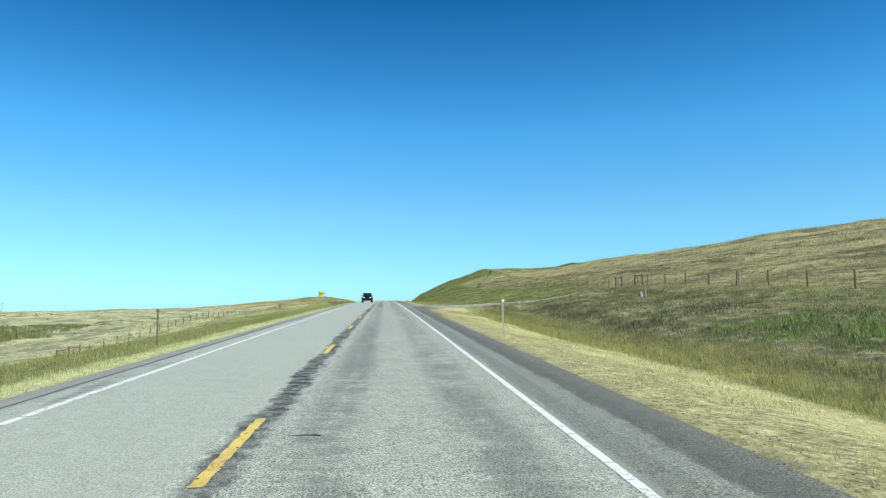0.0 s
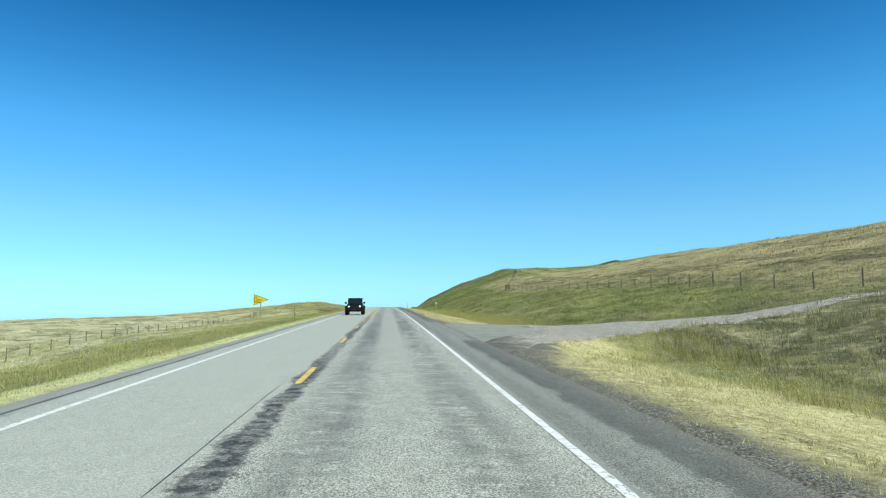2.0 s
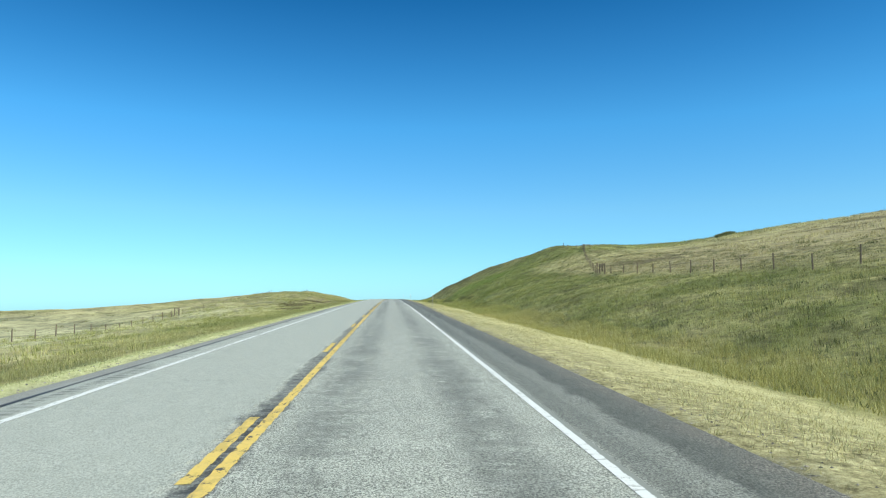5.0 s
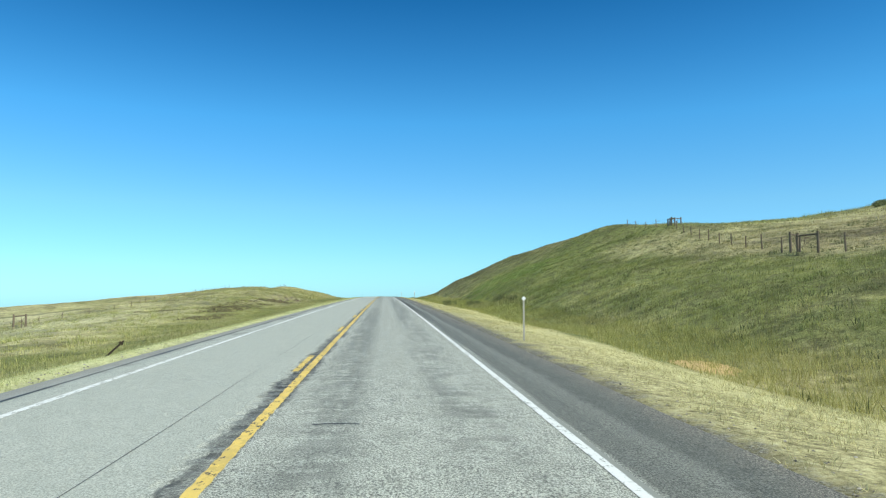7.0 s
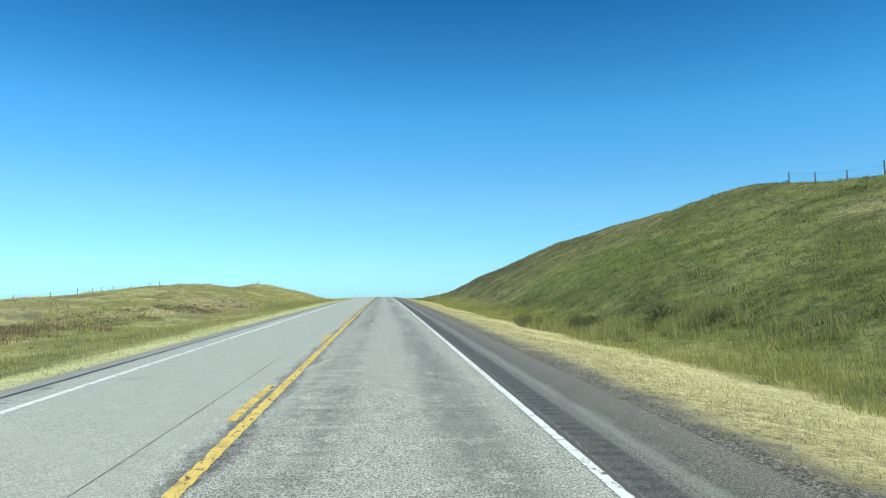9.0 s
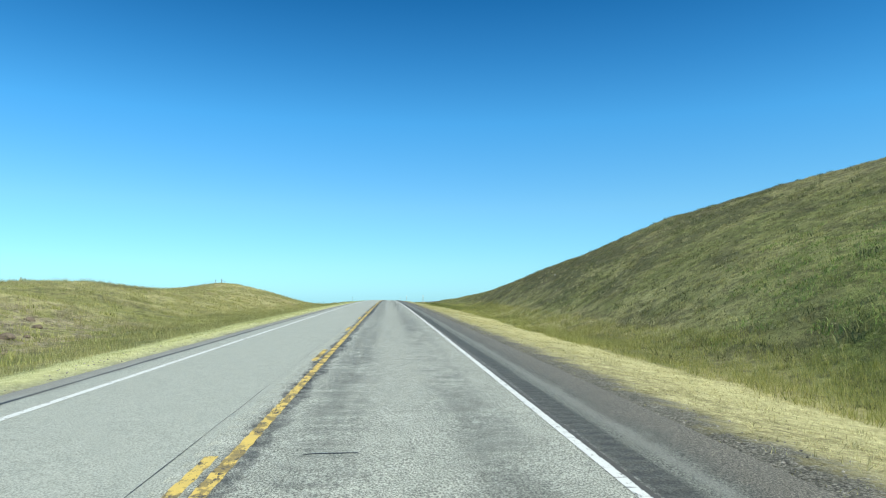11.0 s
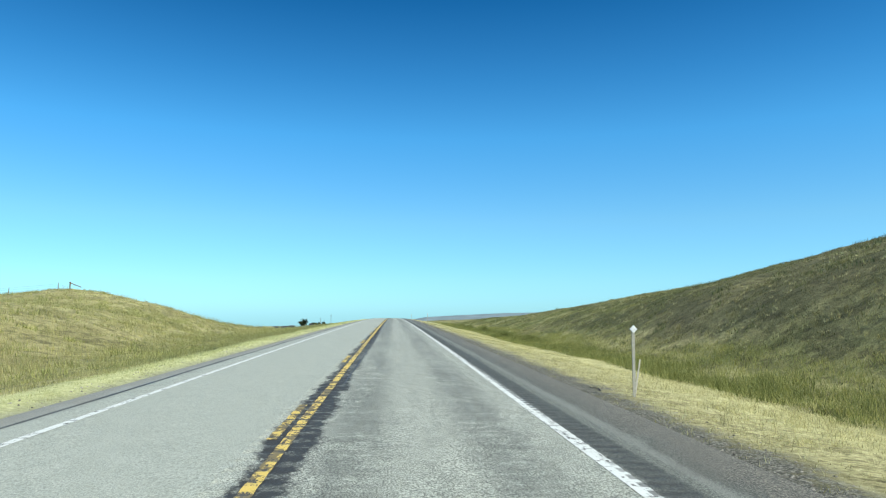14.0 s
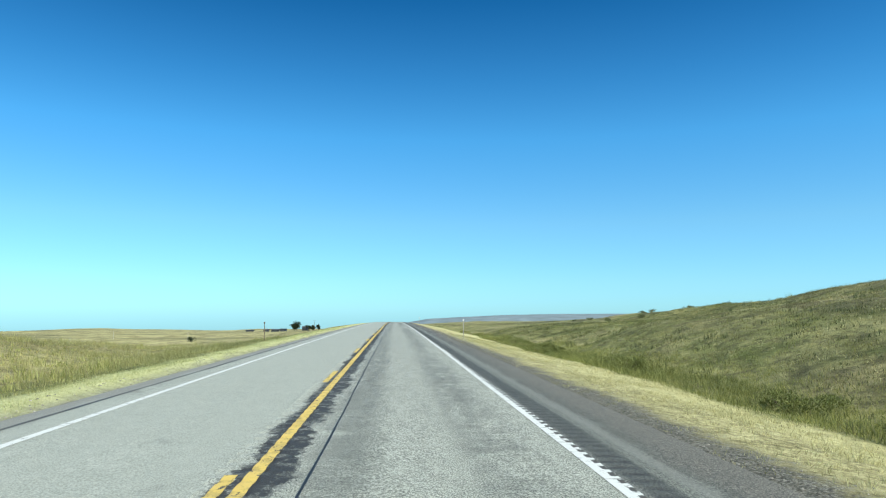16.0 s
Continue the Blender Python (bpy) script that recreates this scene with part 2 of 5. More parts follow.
# ---- materials ----
def prairie_colour(nt, v):
    """Patches of green, straw and brown weeds over the land."""
    x, y, z = axes(nt, v)
    mid = noise_of(nt, v, 0.22, 5, 0.6)
    big = noise_of(nt, v, 0.04, 4)
    bands = noise_of(nt, mapping(nt, (0.11, 0.07, 0.3)), 1.0, 6, 0.66)
    green = ramp(nt, mid, [(0.3, (0.14, 0.16, 0.05)), (0.52, (0.268, 0.276, 0.102)), (0.75, (0.46, 0.425, 0.19))])
    dry = ramp(nt, bands, [(0.34, (0.125, 0.115, 0.068)), (0.46, (0.36, 0.32, 0.155)), (0.66, (0.60, 0.53, 0.275))])
    dry = mixed(nt, sums(nt, "MULTIPLY", steps(nt, x, -8, -20), 0.85), dry, ramp(nt, bands, [(0.34, (0.155, 0.152, 0.082)), (0.46, (0.37, 0.345, 0.17)), (0.66, (0.58, 0.54, 0.29))]))
    right_up = sums(nt, "MULTIPLY", steps(nt, x, 26, 52), sums(nt, "MULTIPLY_ADD", steps(nt, y, 305, 265), 0.7, 0.3))
    left_up = steps(nt, x, -14, -34)
    gold = sums(nt, "MULTIPLY", steps(nt, y, 330, 420), steps(nt, sums(nt, "ADD", x, sums(nt, "MULTIPLY_ADD", mid, 16.0, -8.0)), -9, -18))
    f = sums(nt, "ADD", sums(nt, "MULTIPLY", right_up, 0.42), sums(nt, "MULTIPLY", left_up, 0.3))
    f = sums(nt, "ADD", f, sums(nt, "MULTIPLY", gold, 0.5))
    pale = sums(nt, "MULTIPLY", steps(nt, x, -17, -32), steps(nt, y, 340, 240))
    f = sums(nt, "ADD", f, sums(nt, "MULTIPLY", pale, 0.75))
    f = sums(nt, "ADD", f, sums(nt, "MULTIPLY_ADD", big, 2.0, -0.72))
    f = sums(nt, "ADD", f, sums(nt, "MULTIPLY_ADD", mid, 1.1, -0.55))
    c = mixed(nt, steps(nt, f, 0.05, 0.8), green, dry)
    weeds = noise_of(nt, v, 0.13, 5, 0.62)
    brown = sums(nt, "MULTIPLY", sums(nt, "MULTIPLY", steps(nt, y, 335, 395), sums(nt, "MULTIPLY_ADD", steps(nt, y, 465, 415), 0.75, 0.25)), sums(nt, "MULTIPLY", steps(nt, x, 15, 21), steps(nt, x, 56, 44)))
    wf = sums(nt, "MULTIPLY", steps(nt, sums(nt, "ADD", weeds, sums(nt, "MULTIPLY", brown, 0.2)), 0.54, 0.68), 0.6)
    c = mixed(nt, wf, c, (0.085, 0.085, 0.048))
    c = mixed(nt, sums(nt, "MULTIPLY", gold, 0.42), c, (0.46, 0.405, 0.18))
    c = mixed(nt, sums(nt, "MULTIPLY", pale, 0.45), c, (0.54, 0.545, 0.35))
    c = mixed(nt, sums(nt, "MULTIPLY", brown, 0.42), c, ramp(nt, weeds, [(0.40, (0.17, 0.155, 0.085)), (0.58, (0.085, 0.08, 0.048))]))
    fields = noise_of(nt, mapping(nt, (0.006, 0.022, 0.0)), 1.0, 5, 0.6)
    afar = sums(nt, "MULTIPLY", steps(nt, y, 520, 640), steps(nt, fields, 0.50, 0.60))
    c = mixed(nt, sums(nt, "MULTIPLY", afar, 0.6), c, (0.17, 0.165, 0.085))
    # tussocks, and the greener flank of the steep hill
    tuss = noise_of(nt, mapping(nt, (1.0, 0.7, 1.0)), 0.75, 6, 0.68)
    c = mixed(nt, sums(nt, "MULTIPLY", steps(nt, tuss, 0.50, 0.66), 0.48), c, mixed(nt, 0.25, (0.09, 0.088, 0.045), c))
    rough = sums(nt, "MULTIPLY", sums(nt, "MULTIPLY", steps(nt, x, 12.5, 16), steps(nt, x, 37, 30)), steps(nt, y, 108, 92))
    rc = ramp(nt, sums(nt, "ADD", sums(nt, "MULTIPLY", tuss, 0.6), sums(nt, "MULTIPLY", mid, 0.4)), [(0.40, (0.47, 0.43, 0.27)), (0.48, (0.22, 0.205, 0.115)), (0.56, (0.085, 0.088, 0.048))])
    c = mixed(nt, sums(nt, "MULTIPLY", rough, 0.72), c, rc)
    flank = sums(nt, "MULTIPLY", sums(nt, "MULTIPLY", steps(nt, x, 14, 22), steps(nt, y, 88, 108)), sums(nt, "MULTIPLY", steps(nt, y, 400, 340), steps(nt, sums(nt, "SUBTRACT", x, sums(nt, "MULTIPLY", steps(nt, y, 250, 295), 16.0)), 48, 34)))
    c = mixed(nt, sums(nt, "MULTIPLY", flank, sums(nt, "MULTIPLY_ADD", steps(nt, weeds, 0.42, 0.60), -0.40, 0.62)), c, mixed(nt, 0.5, (0.235, 0.24, 0.10), mixed(nt, 1.0, c, (0.72, 0.83, 0.52), "MULTIPLY")))
    lush = sums(nt, "MULTIPLY", sums(nt, "MULTIPLY", steps(nt, y, 235, 275), steps(nt, y, 345, 315)), steps(nt, x, 12, 17))
    c = mixed(nt, sums(nt, "MULTIPLY", lush, 0.48), c, mixed(nt, 1.0, c, (0.58, 0.76, 0.42), "MULTIPLY"))
    crest = sums(nt, "MULTIPLY", sums(nt, "MULTIPLY", steps(nt, y, 190, 220), steps(nt, y, 302, 284)), steps(nt, sums(nt, "ADD", x, sums(nt, "MULTIPLY_ADD", mid, 10.0, -5.0)), 31, 37))
    c = mixed(nt, sums(nt, "MULTIPLY", crest, 0.6), c, ramp(nt, mid, [(0.35, (0.30, 0.265, 0.13)), (0.6, (0.56, 0.505, 0.27))]))
    clump = noise_of(nt, mapping(nt, (1.0, 0.6, 1.0)), 0.36, 5, 0.68)
    c = mixed(nt, sums(nt, "MULTIPLY", sums(nt, "MULTIPLY", steps(nt, clump, 0.52, 0.64), steps(nt, x, 14, 18)), 0.36), c, (0.11, 0.10, 0.056))
    # contour streaks of bare brown earth and sage along the upper slopes
    streaks = noise_of(nt, mapping(nt, (0.13, 0.055, 0.9)), 1.0, 6, 0.72)
    high = sums(nt, "MAXIMUM", sums(nt, "MULTIPLY", steps(nt, x, 30, 44), sums(nt, "MULTIPLY_ADD", steps(nt, y, 290, 240), 0.65, 0.35)), sums(nt, "MULTIPLY", steps(nt, x, -17, -30), 0.55))
    c = mixed(nt, sums(nt, "MULTIPLY", sums(nt, "MULTIPLY", steps(nt, x, 33, 38), steps(nt, y, 288, 258)), 0.42), c, (0.37, 0.315, 0.185))
    c = mixed(nt, sums(nt, "MULTIPLY", sums(nt, "MULTIPLY", steps(nt, streaks, 0.51, 0.59), high), 0.75), c, (0.105, 0.09, 0.055))
    low = noise_of(nt, mapping(nt, (0.17, 0.09, 0.6)), 1.0, 7, 0.76)
    c = mixed(nt, sums(nt, "MULTIPLY", sums(nt, "MULTIPLY", steps(nt, low, 0.52, 0.58), pale), 0.62), c, (0.135, 0.15, 0.08))
    fleck = noise_of(nt, mapping(nt, (1.0, 0.8, 1.0)), 2.6, 5, 0.75)
    # bare earth where the mound's brow is cut
    cut = sums(nt, "MULTIPLY", sums(nt, "MULTIPLY", steps(nt, y, 304, 318), steps(nt, y, 352, 338)), sums(nt, "MULTIPLY", steps(nt, x, -12, -14), steps(nt, x, -24, -20)))
    c = mixed(nt, sums(nt, "MULTIPLY", cut, sums(nt, "MULTIPLY", steps(nt, tuss, 0.42, 0.54), 0.8)), c, ramp(nt, fleck, [(0.40, (0.16, 0.13, 0.09)), (0.6, (0.42, 0.36, 0.26))]))
    # pale seed heads and dead tufts
    c = mixed(nt, sums(nt, "MULTIPLY", sums(nt, "MULTIPLY", steps(nt, fleck, 0.58, 0.68), steps(nt, x, 13, 17)), 0.45), c, (0.46, 0.43, 0.24))
    return c, mid, x


def grass_ground():
    m, nt, bs = tree_of("prairie_ground")
    v = mapping(nt)
    c, mid, x = prairie_colour(nt, v)
    gx, gy, gz = axes(nt, v)
    fine = noise_of(nt, v, 2.2, 8, 0.75)
    grain = noise_of(nt, v, 8.0, 5, 0.75)
    ax = sums(nt, "ABSOLUTE", sums(nt, "SUBTRACT", x, 0.9))
    ag = sums(nt, "ABSOLUTE", sums(nt, "SUBTRACT", x, 0.3))
    shade_noise = noise_of(nt, mapping(nt, (1.0, 0.75, 1.0)), 1.25, 7, 0.72)
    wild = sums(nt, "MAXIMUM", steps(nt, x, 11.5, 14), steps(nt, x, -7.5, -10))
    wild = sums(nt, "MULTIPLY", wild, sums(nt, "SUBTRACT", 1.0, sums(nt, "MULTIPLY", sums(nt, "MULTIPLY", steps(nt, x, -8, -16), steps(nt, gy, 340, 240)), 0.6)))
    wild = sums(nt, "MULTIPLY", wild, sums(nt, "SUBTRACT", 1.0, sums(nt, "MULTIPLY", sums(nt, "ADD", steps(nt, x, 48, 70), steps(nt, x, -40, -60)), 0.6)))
    # dark patches paint in the shade between tufts, besides the thatch's own brown
    c = mixed(nt, sums(nt, "MULTIPLY", sums(nt, "MULTIPLY", steps(nt, shade_noise, 0.47, 0.60), 0.52), wild), c, (0.055, 0.052, 0.03))
    strip = ramp(nt, sums(nt, "ADD", sums(nt, "MULTIPLY", fine, 0.45), sums(nt, "MULTIPLY", grain, 0.55)), [(0.36, (0.18, 0.163, 0.082)), (0.5, (0.42, 0.385, 0.195)), (0.66, (0.66, 0.615, 0.335))])
    strip = mixed(nt, sums(nt, "MULTIPLY", steps(nt, x, 7.4, 9.2), 0.5), strip, (0.64, 0.60, 0.30))
    strip = mixed(nt, sums(nt, "MULTIPLY", steps(nt, x, 2, -2), 0.85), strip, (0.60, 0.61, 0.30))
    s = sums(nt, "SUBTRACT", ax, sums(nt, "MULTIPLY_ADD", mid, 2.2, sums(nt, "MULTIPLY_ADD", steps(nt, x, -2, 2), 2.3, 7.0)))
    c = mixed(nt, steps(nt, s, 0.7, -0.5), c, strip)
    stones = nt.nodes.new("ShaderNodeTexVoronoi")
    stones.inputs["Scale"].default_value = 34
    nt.links.new(v, stones.inputs["Vector"])
    pebble = sums(nt, "ADD", sums(nt, "MULTIPLY", stones.outputs["Color"], 0.22), sums(nt, "MULTIPLY", noise_of(nt, v, 26, 5, 0.85), 0.78))
    gravel = ramp(nt, pebble, [(0.38, (0.062, 0.06, 0.051)), (0.5, (0.152, 0.149, 0.123)), (0.64, (0.36, 0.345, 0.285))])
    wide = sums(nt, "MULTIPLY", sums(nt, "MULTIPLY", sums(nt, "MAXIMUM", sums(nt, "MULTIPLY", steps(nt, gy, 40, 62), steps(nt, gy, 122, 108)), steps(nt, gy, 185, 228)), 0.75), steps(nt, x, -2, 2))
    wide = sums(nt, "ADD", wide, sums(nt, "MULTIPLY", steps(nt, x, 2, -2), 0.75))
    wide = sums(nt, "ADD", wide, sums(nt, "MULTIPLY", sums(nt, "MULTIPLY", steps(nt, gy, 72, 81), steps(nt, gy, 106, 98)), sums(nt, "MULTIPLY", steps(nt, x, 2, 4), sums(nt, "MULTIPLY_ADD", shade_noise, 5.0, -0.7))))
    soil = noise_of(nt, v, 0.8, 6, 0.7)
    spread = sums(nt, "MULTIPLY_ADD", soil, 2.1, sums(nt, "MULTIPLY_ADD", grain, 1.6, 2.6))
    s2 = sums(nt, "SUBTRACT", sums(nt, "SUBTRACT", ag, wide), sums(nt, "MULTIPLY_ADD", fine, 1.6, spread))
    left = steps(nt, x, 2, -2)
    mown = sums(nt, "SUBTRACT", sums(nt, "MULTIPLY", x, -1.0), sums(nt, "MULTIPLY_ADD", soil, 0.7, sums(nt, "MULTIPLY_ADD", grain, 0.5, 4.95)))
    s2 = sums(nt, "ADD", sums(nt, "MULTIPLY", s2, sums(nt, "SUBTRACT", 1.0, left)), sums(nt, "MULTIPLY", mown, left))
    gravel = mixed(nt, sums(nt, "MULTIPLY", left, 0.5), gravel, (0.31, 0.305, 0.26))
    c = mixed(nt, steps(nt, s2, 0.5, -0.35), c, gravel)
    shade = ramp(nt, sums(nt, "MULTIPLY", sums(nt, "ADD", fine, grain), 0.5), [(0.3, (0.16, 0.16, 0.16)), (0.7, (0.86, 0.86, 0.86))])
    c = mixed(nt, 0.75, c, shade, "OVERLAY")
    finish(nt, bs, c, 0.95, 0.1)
    bump(nt, bs, sums(nt, "ADD", fine, sums(nt, "MULTIPLY", sums(nt, "MULTIPLY", shade_noise, wild), -1.6)), 0.75, 0.2)
    return m


def blades(name, kind):
    m, nt, bs = tree_of(name)
    v = mapping(nt)
    c, mid, x = prairie_colour(nt, v)
    geo = nt.nodes.new("ShaderNodeNewGeometry")
    rnd = geo.outputs["Random Per Island"]
    if kind == "straw":
        c = ramp(nt, rnd, [(0.0, (0.31, 0.28, 0.13)), (0.5, (0.60, 0.55, 0.27)), (1.0, (0.85, 0.80, 0.45))])
    elif kind == "verge":
        c = ramp(nt, rnd, [(0.0, (0.34, 0.36, 0.14)), (0.5, (0.58, 0.58, 0.27)), (1.0, (0.80, 0.77, 0.44))])
    elif kind == "meadow":
        own = ramp(nt, rnd, [(0.0, (0.24, 0.25, 0.085)), (0.5, (0.47, 0.45, 0.18)), (1.0, (0.70, 0.64, 0.32))])
        c = mixed(nt, 0.65, c, own)
    elif kind == "weed":
        c = ramp(nt, rnd, [(0.0, (0.10, 0.118, 0.045)), (0.55, (0.25, 0.25, 0.105)), (1.0, (0.48, 0.44, 0.22))])
    elif kind == "tall":
        own = ramp(nt, rnd, [(0.0, (0.25, 0.24, 0.06)), (0.5, (0.51, 0.47, 0.15)), (1.0, (0.77, 0.70, 0.31))])
        lush = ramp(nt, rnd, [(0.0, (0.22, 0.255, 0.055)), (0.5, (0.43, 0.43, 0.12)), (1.0, (0.70, 0.65, 0.26))])
        own = mixed(nt, steps(nt, axes(nt, v)[1], 180, 270), own, lush)
        c = mixed(nt, 0.72, c, own)
    else:
        own = ramp(nt, rnd, [(0.0, (0.38, 0.38, 0.34)), (0.5, (0.75, 0.74, 0.68)), (0.8, (0.97, 0.95, 0.86)), (1.0, (1.0, 0.98, 0.88))])
        c = mixed(nt, 0.8, c, own, "OVERLAY")
    finish(nt, bs, c, 0.8, 0.15)
    tr = nt.nodes.new("ShaderNodeBsdfTranslucent")
    nt.links.new(c, tr.inputs["Color"])
    mix = nt.nodes.new("ShaderNodeMixShader")
    mix.inputs[0].default_value = 0.45
    nt.links.new(bs.outputs[0], mix.inputs[1])
    nt.links.new(tr.outputs[0], mix.inputs[2])
    nt.links.new(mix.outputs[0], nt.nodes["Material Output"].inputs["Surface"])
    return m


def asphalt(name="worn_asphalt", base=1.0):
    m, nt, bs = tree_of(name)
    v = mapping(nt)
    x, y, z = axes(nt, v)
    streak = noise_of(nt, mapping(nt, (1.4, 0.06, 1)), 2.2, 5)
    blot = noise_of(nt, mapping(nt, (1.0, 0.55, 1)), 1.3, 7, 0.72)
    patch = noise_of(nt, mapping(nt, (0.5, 0.05, 1)), 1.0, 3)
    grain = noise_of(nt, mapping(nt, (1.0, 0.65, 1)), 52, 3, 0.9)
    c = ramp(nt, grain, [(0.39, (0.068, 0.071, 0.061)), (0.49, (0.283, 0.293, 0.248)), (0.60, (0.61, 0.628, 0.533))])
    mottle = noise_of(nt, mapping(nt, (1.0, 0.5, 1)), 4.5, 7, 0.78)
    c = mixed(nt, 0.4, c, ramp(nt, mottle, [(0.32, (0.27, 0.27, 0.27)), (0.68, (0.76, 0.76, 0.76))]), "OVERLAY")
    c = mixed(nt, steps(nt, x, 0.3, -0.5), c, mixed(nt, 0.5, c, (0.41, 0.43, 0.368)))

    def track(at, wide):
        return steps(nt, sums(nt, "ABSOLUTE", sums(nt, "SUBTRACT", x, at)), wide, wide * 0.2)
    tr = sums(nt, "MAXIMUM", track(0.95, 0.64), track(2.8, 0.68))
    wear = sums(nt, "ADD", sums(nt, "MULTIPLY", streak, 0.6), blot)
    wear = sums(nt, "ADD", wear, sums(nt, "MULTIPLY_ADD", patch, 0.8, -0.4))
    strokes = noise_of(nt, mapping(nt, (0.8, 2.6, 1)), 1.5, 7, 0.75)
    tr = sums(nt, "MULTIPLY", tr, steps(nt, sums(nt, "ADD", wear, sums(nt, "MULTIPLY_ADD", strokes, 1.5, -0.75)), 0.50, 0.96))
    c = mixed(nt, sums(nt, "MULTIPLY", tr, sums(nt, "MULTIPLY_ADD", sums(nt, "MULTIPLY", steps(nt, y, 72, 84), steps(nt, y, 125, 110)), 0.22, 0.74)), c, mixed(nt, 0.35, (0.06, 0.064, 0.056), c))
    c = mixed(nt, sums(nt, "MULTIPLY", steps(nt, blot, 0.60, 0.72), 0.3), c, (0.11, 0.115, 0.105))
    scuff = noise_of(nt, mapping(nt, (0.45, 2.0, 1)), 2.4, 6, 0.75)
    c = mixed(nt, sums(nt, "MULTIPLY", steps(nt, scuff, 0.56, 0.70), sums(nt, "MULTIPLY_ADD", steps(nt, x, -0.4, 0.6), 0.12, 0.12)), c, (0.10, 0.105, 0.095))
    c = mixed(nt, sums(nt, "MULTIPLY", steps(nt, scuff, 0.44, 0.32), 0.22), c, (0.46, 0.48, 0.42))
    # shoulder seal, paler along the rumble's outer edge
    xs = sums(nt, "ADD", x, sums(nt, "MULTIPLY_ADD", streak, 0.24, -0.12))
    inner = sums(nt, "MULTIPLY_ADD", steps(nt, y, 120, 190), 0.22, 0.42)
    inner = sums(nt, "MULTIPLY", inner, steps(nt, xs, HALF_R + 0.10, HALF_R + 0.2))
    outer = steps(nt, sums(nt, "ADD", xs, sums(nt, "MULTIPLY_ADD", blot, 0.9, -0.42)), HALF_R + 0.68, HALF_R + 0.98)
    by_track = sums(nt, "MULTIPLY", steps(nt, y, 80, 83.5), steps(nt, y, 106, 99))
    outer = sums(nt, "MULTIPLY", outer, sums(nt, "SUBTRACT", 1.0, sums(nt, "MULTIPLY", by_track, sums(nt, "MULTIPLY_ADD", blot, -0.9, 1.15))))
    sh = sums(nt, "MAXIMUM", inner, sums(nt, "MULTIPLY", outer, 0.82))
    seal = mixed(nt, 0.45, mixed(nt, 1.0, c, (0.29, 0.292, 0.268), "MULTIPLY"), (0.05, 0.051, 0.045))
    c = mixed(nt, sums(nt, "MULTIPLY", sh, sums(nt, "MULTIPLY_ADD", mottle, 1.1, 0.5)), c, seal)
    pale = steps(nt, sums(nt, "ABSOLUTE", sums(nt, "SUBTRACT", xs, HALF_R + 0.76)), 0.14, 0.02)
    c = mixed(nt, sums(nt, "MULTIPLY", pale, sums(nt, "MULTIPLY_ADD", steps(nt, y, 190, 240), 0.32, 0.08)), c, (0.27, 0.275, 0.24))
    # pebbles and dust spilt over both edges of the seal
    spill = sums(nt, "MULTIPLY_ADD", blot, 1.3, sums(nt, "MULTIPLY_ADD", grain, 0.5, -0.9))
    spill = sums(nt, "ADD", spill, sums(nt, "MULTIPLY", sums(nt, "MULTIPLY", steps(nt, y, 190, 260), steps(nt, x, 0, 2)), 0.4))
    spill = steps(nt, sums(nt, "ADD", sums(nt, "ABSOLUTE", sums(nt, "SUBTRACT", x, 0.55)), spill), 4.3, 4.9)
    c = mixed(nt, sums(nt, "MULTIPLY", spill, 0.85), c, ramp(nt, grain, [(0.40, (0.042, 0.04, 0.033)), (0.5, (0.112, 0.106, 0.086)), (0.62, (0.34, 0.315, 0.255))]))
    c = mixed(nt, sums(nt, "MULTIPLY", steps(nt, x, -HALF_L - 0.74, -HALF_L - 0.8), 0.6), c, (0.34, 0.335, 0.29))
    joint = steps(nt, sums(nt, "ABSOLUTE", sums(nt, "ADD", xs, HALF_L + 0.72)), 0.07, 0.02)
    c = mixed(nt, sums(nt, "MULTIPLY", joint, 0.8), c, (0.05, 0.05, 0.05))
    rs_ = steps(nt, sums(nt, "ABSOLUTE", sums(nt, "SUBTRACT", xs, HALF_R + 0.3)), 0.27, 0.17)
    rs_ = sums(nt, "MULTIPLY", sums(nt, "MULTIPLY", rs_, sums(nt, "MULTIPLY_ADD", steps(nt, y, 215, 255), 0.7, 0.3)), sums(nt, "MULTIPLY_ADD", sums(nt, "MULTIPLY", grooves(nt, y, PITCH_SIDE), steps(nt, noise_of(nt, v, 5.0, 5, 0.7), 0.38, 0.58)), 0.3, 0.5))
    c = mixed(nt, rs_, c, (0.035, 0.035, 0.033))
    # old grooves worn nearly away beyond the far edge line
    ls_ = steps(nt, sums(nt, "ABSOLUTE", sums(nt, "ADD", x, HALF_L + 0.34)), 0.24, 0.12)
    ls_ = sums(nt, "MULTIPLY", sums(nt, "MULTIPLY", ls_, sums(nt, "MULTIPLY", steps(nt, sums(nt, "ADD", patch, sums(nt, "MULTIPLY", blot, 0.5)), 0.80, 0.94), sums(nt, "MULTIPLY_ADD", steps(nt, y, 260, 330), -0.75, 1.0))),
               sums(nt, "MULTIPLY_ADD", grooves(nt, y, PITCH_SIDE), 0.55, 0.2))
    c = mixed(nt, ls_, c, (0.06, 0.06, 0.055))
    # milled rumble grooves with bare black bitumen
    ragged = noise_of(nt, mapping(nt, (1.6, 1.5, 1)), 3.0, 6, 0.74)
    mid = steps(nt, sums(nt, "ADD", sums(nt, "ABSOLUTE", sums(nt, "ADD", x, sums(nt, "MULTIPLY_ADD", blot, 0.8, sums(nt, "MULTIPLY_ADD", steps(nt, y, 150, 330), -0.17, -0.43)))), sums(nt, "MULTIPLY_ADD", ragged, 0.5, sums(nt, "MULTIPLY_ADD", steps(nt, y, 310, 360), -0.10, -0.1))), 0.40, 0.27)
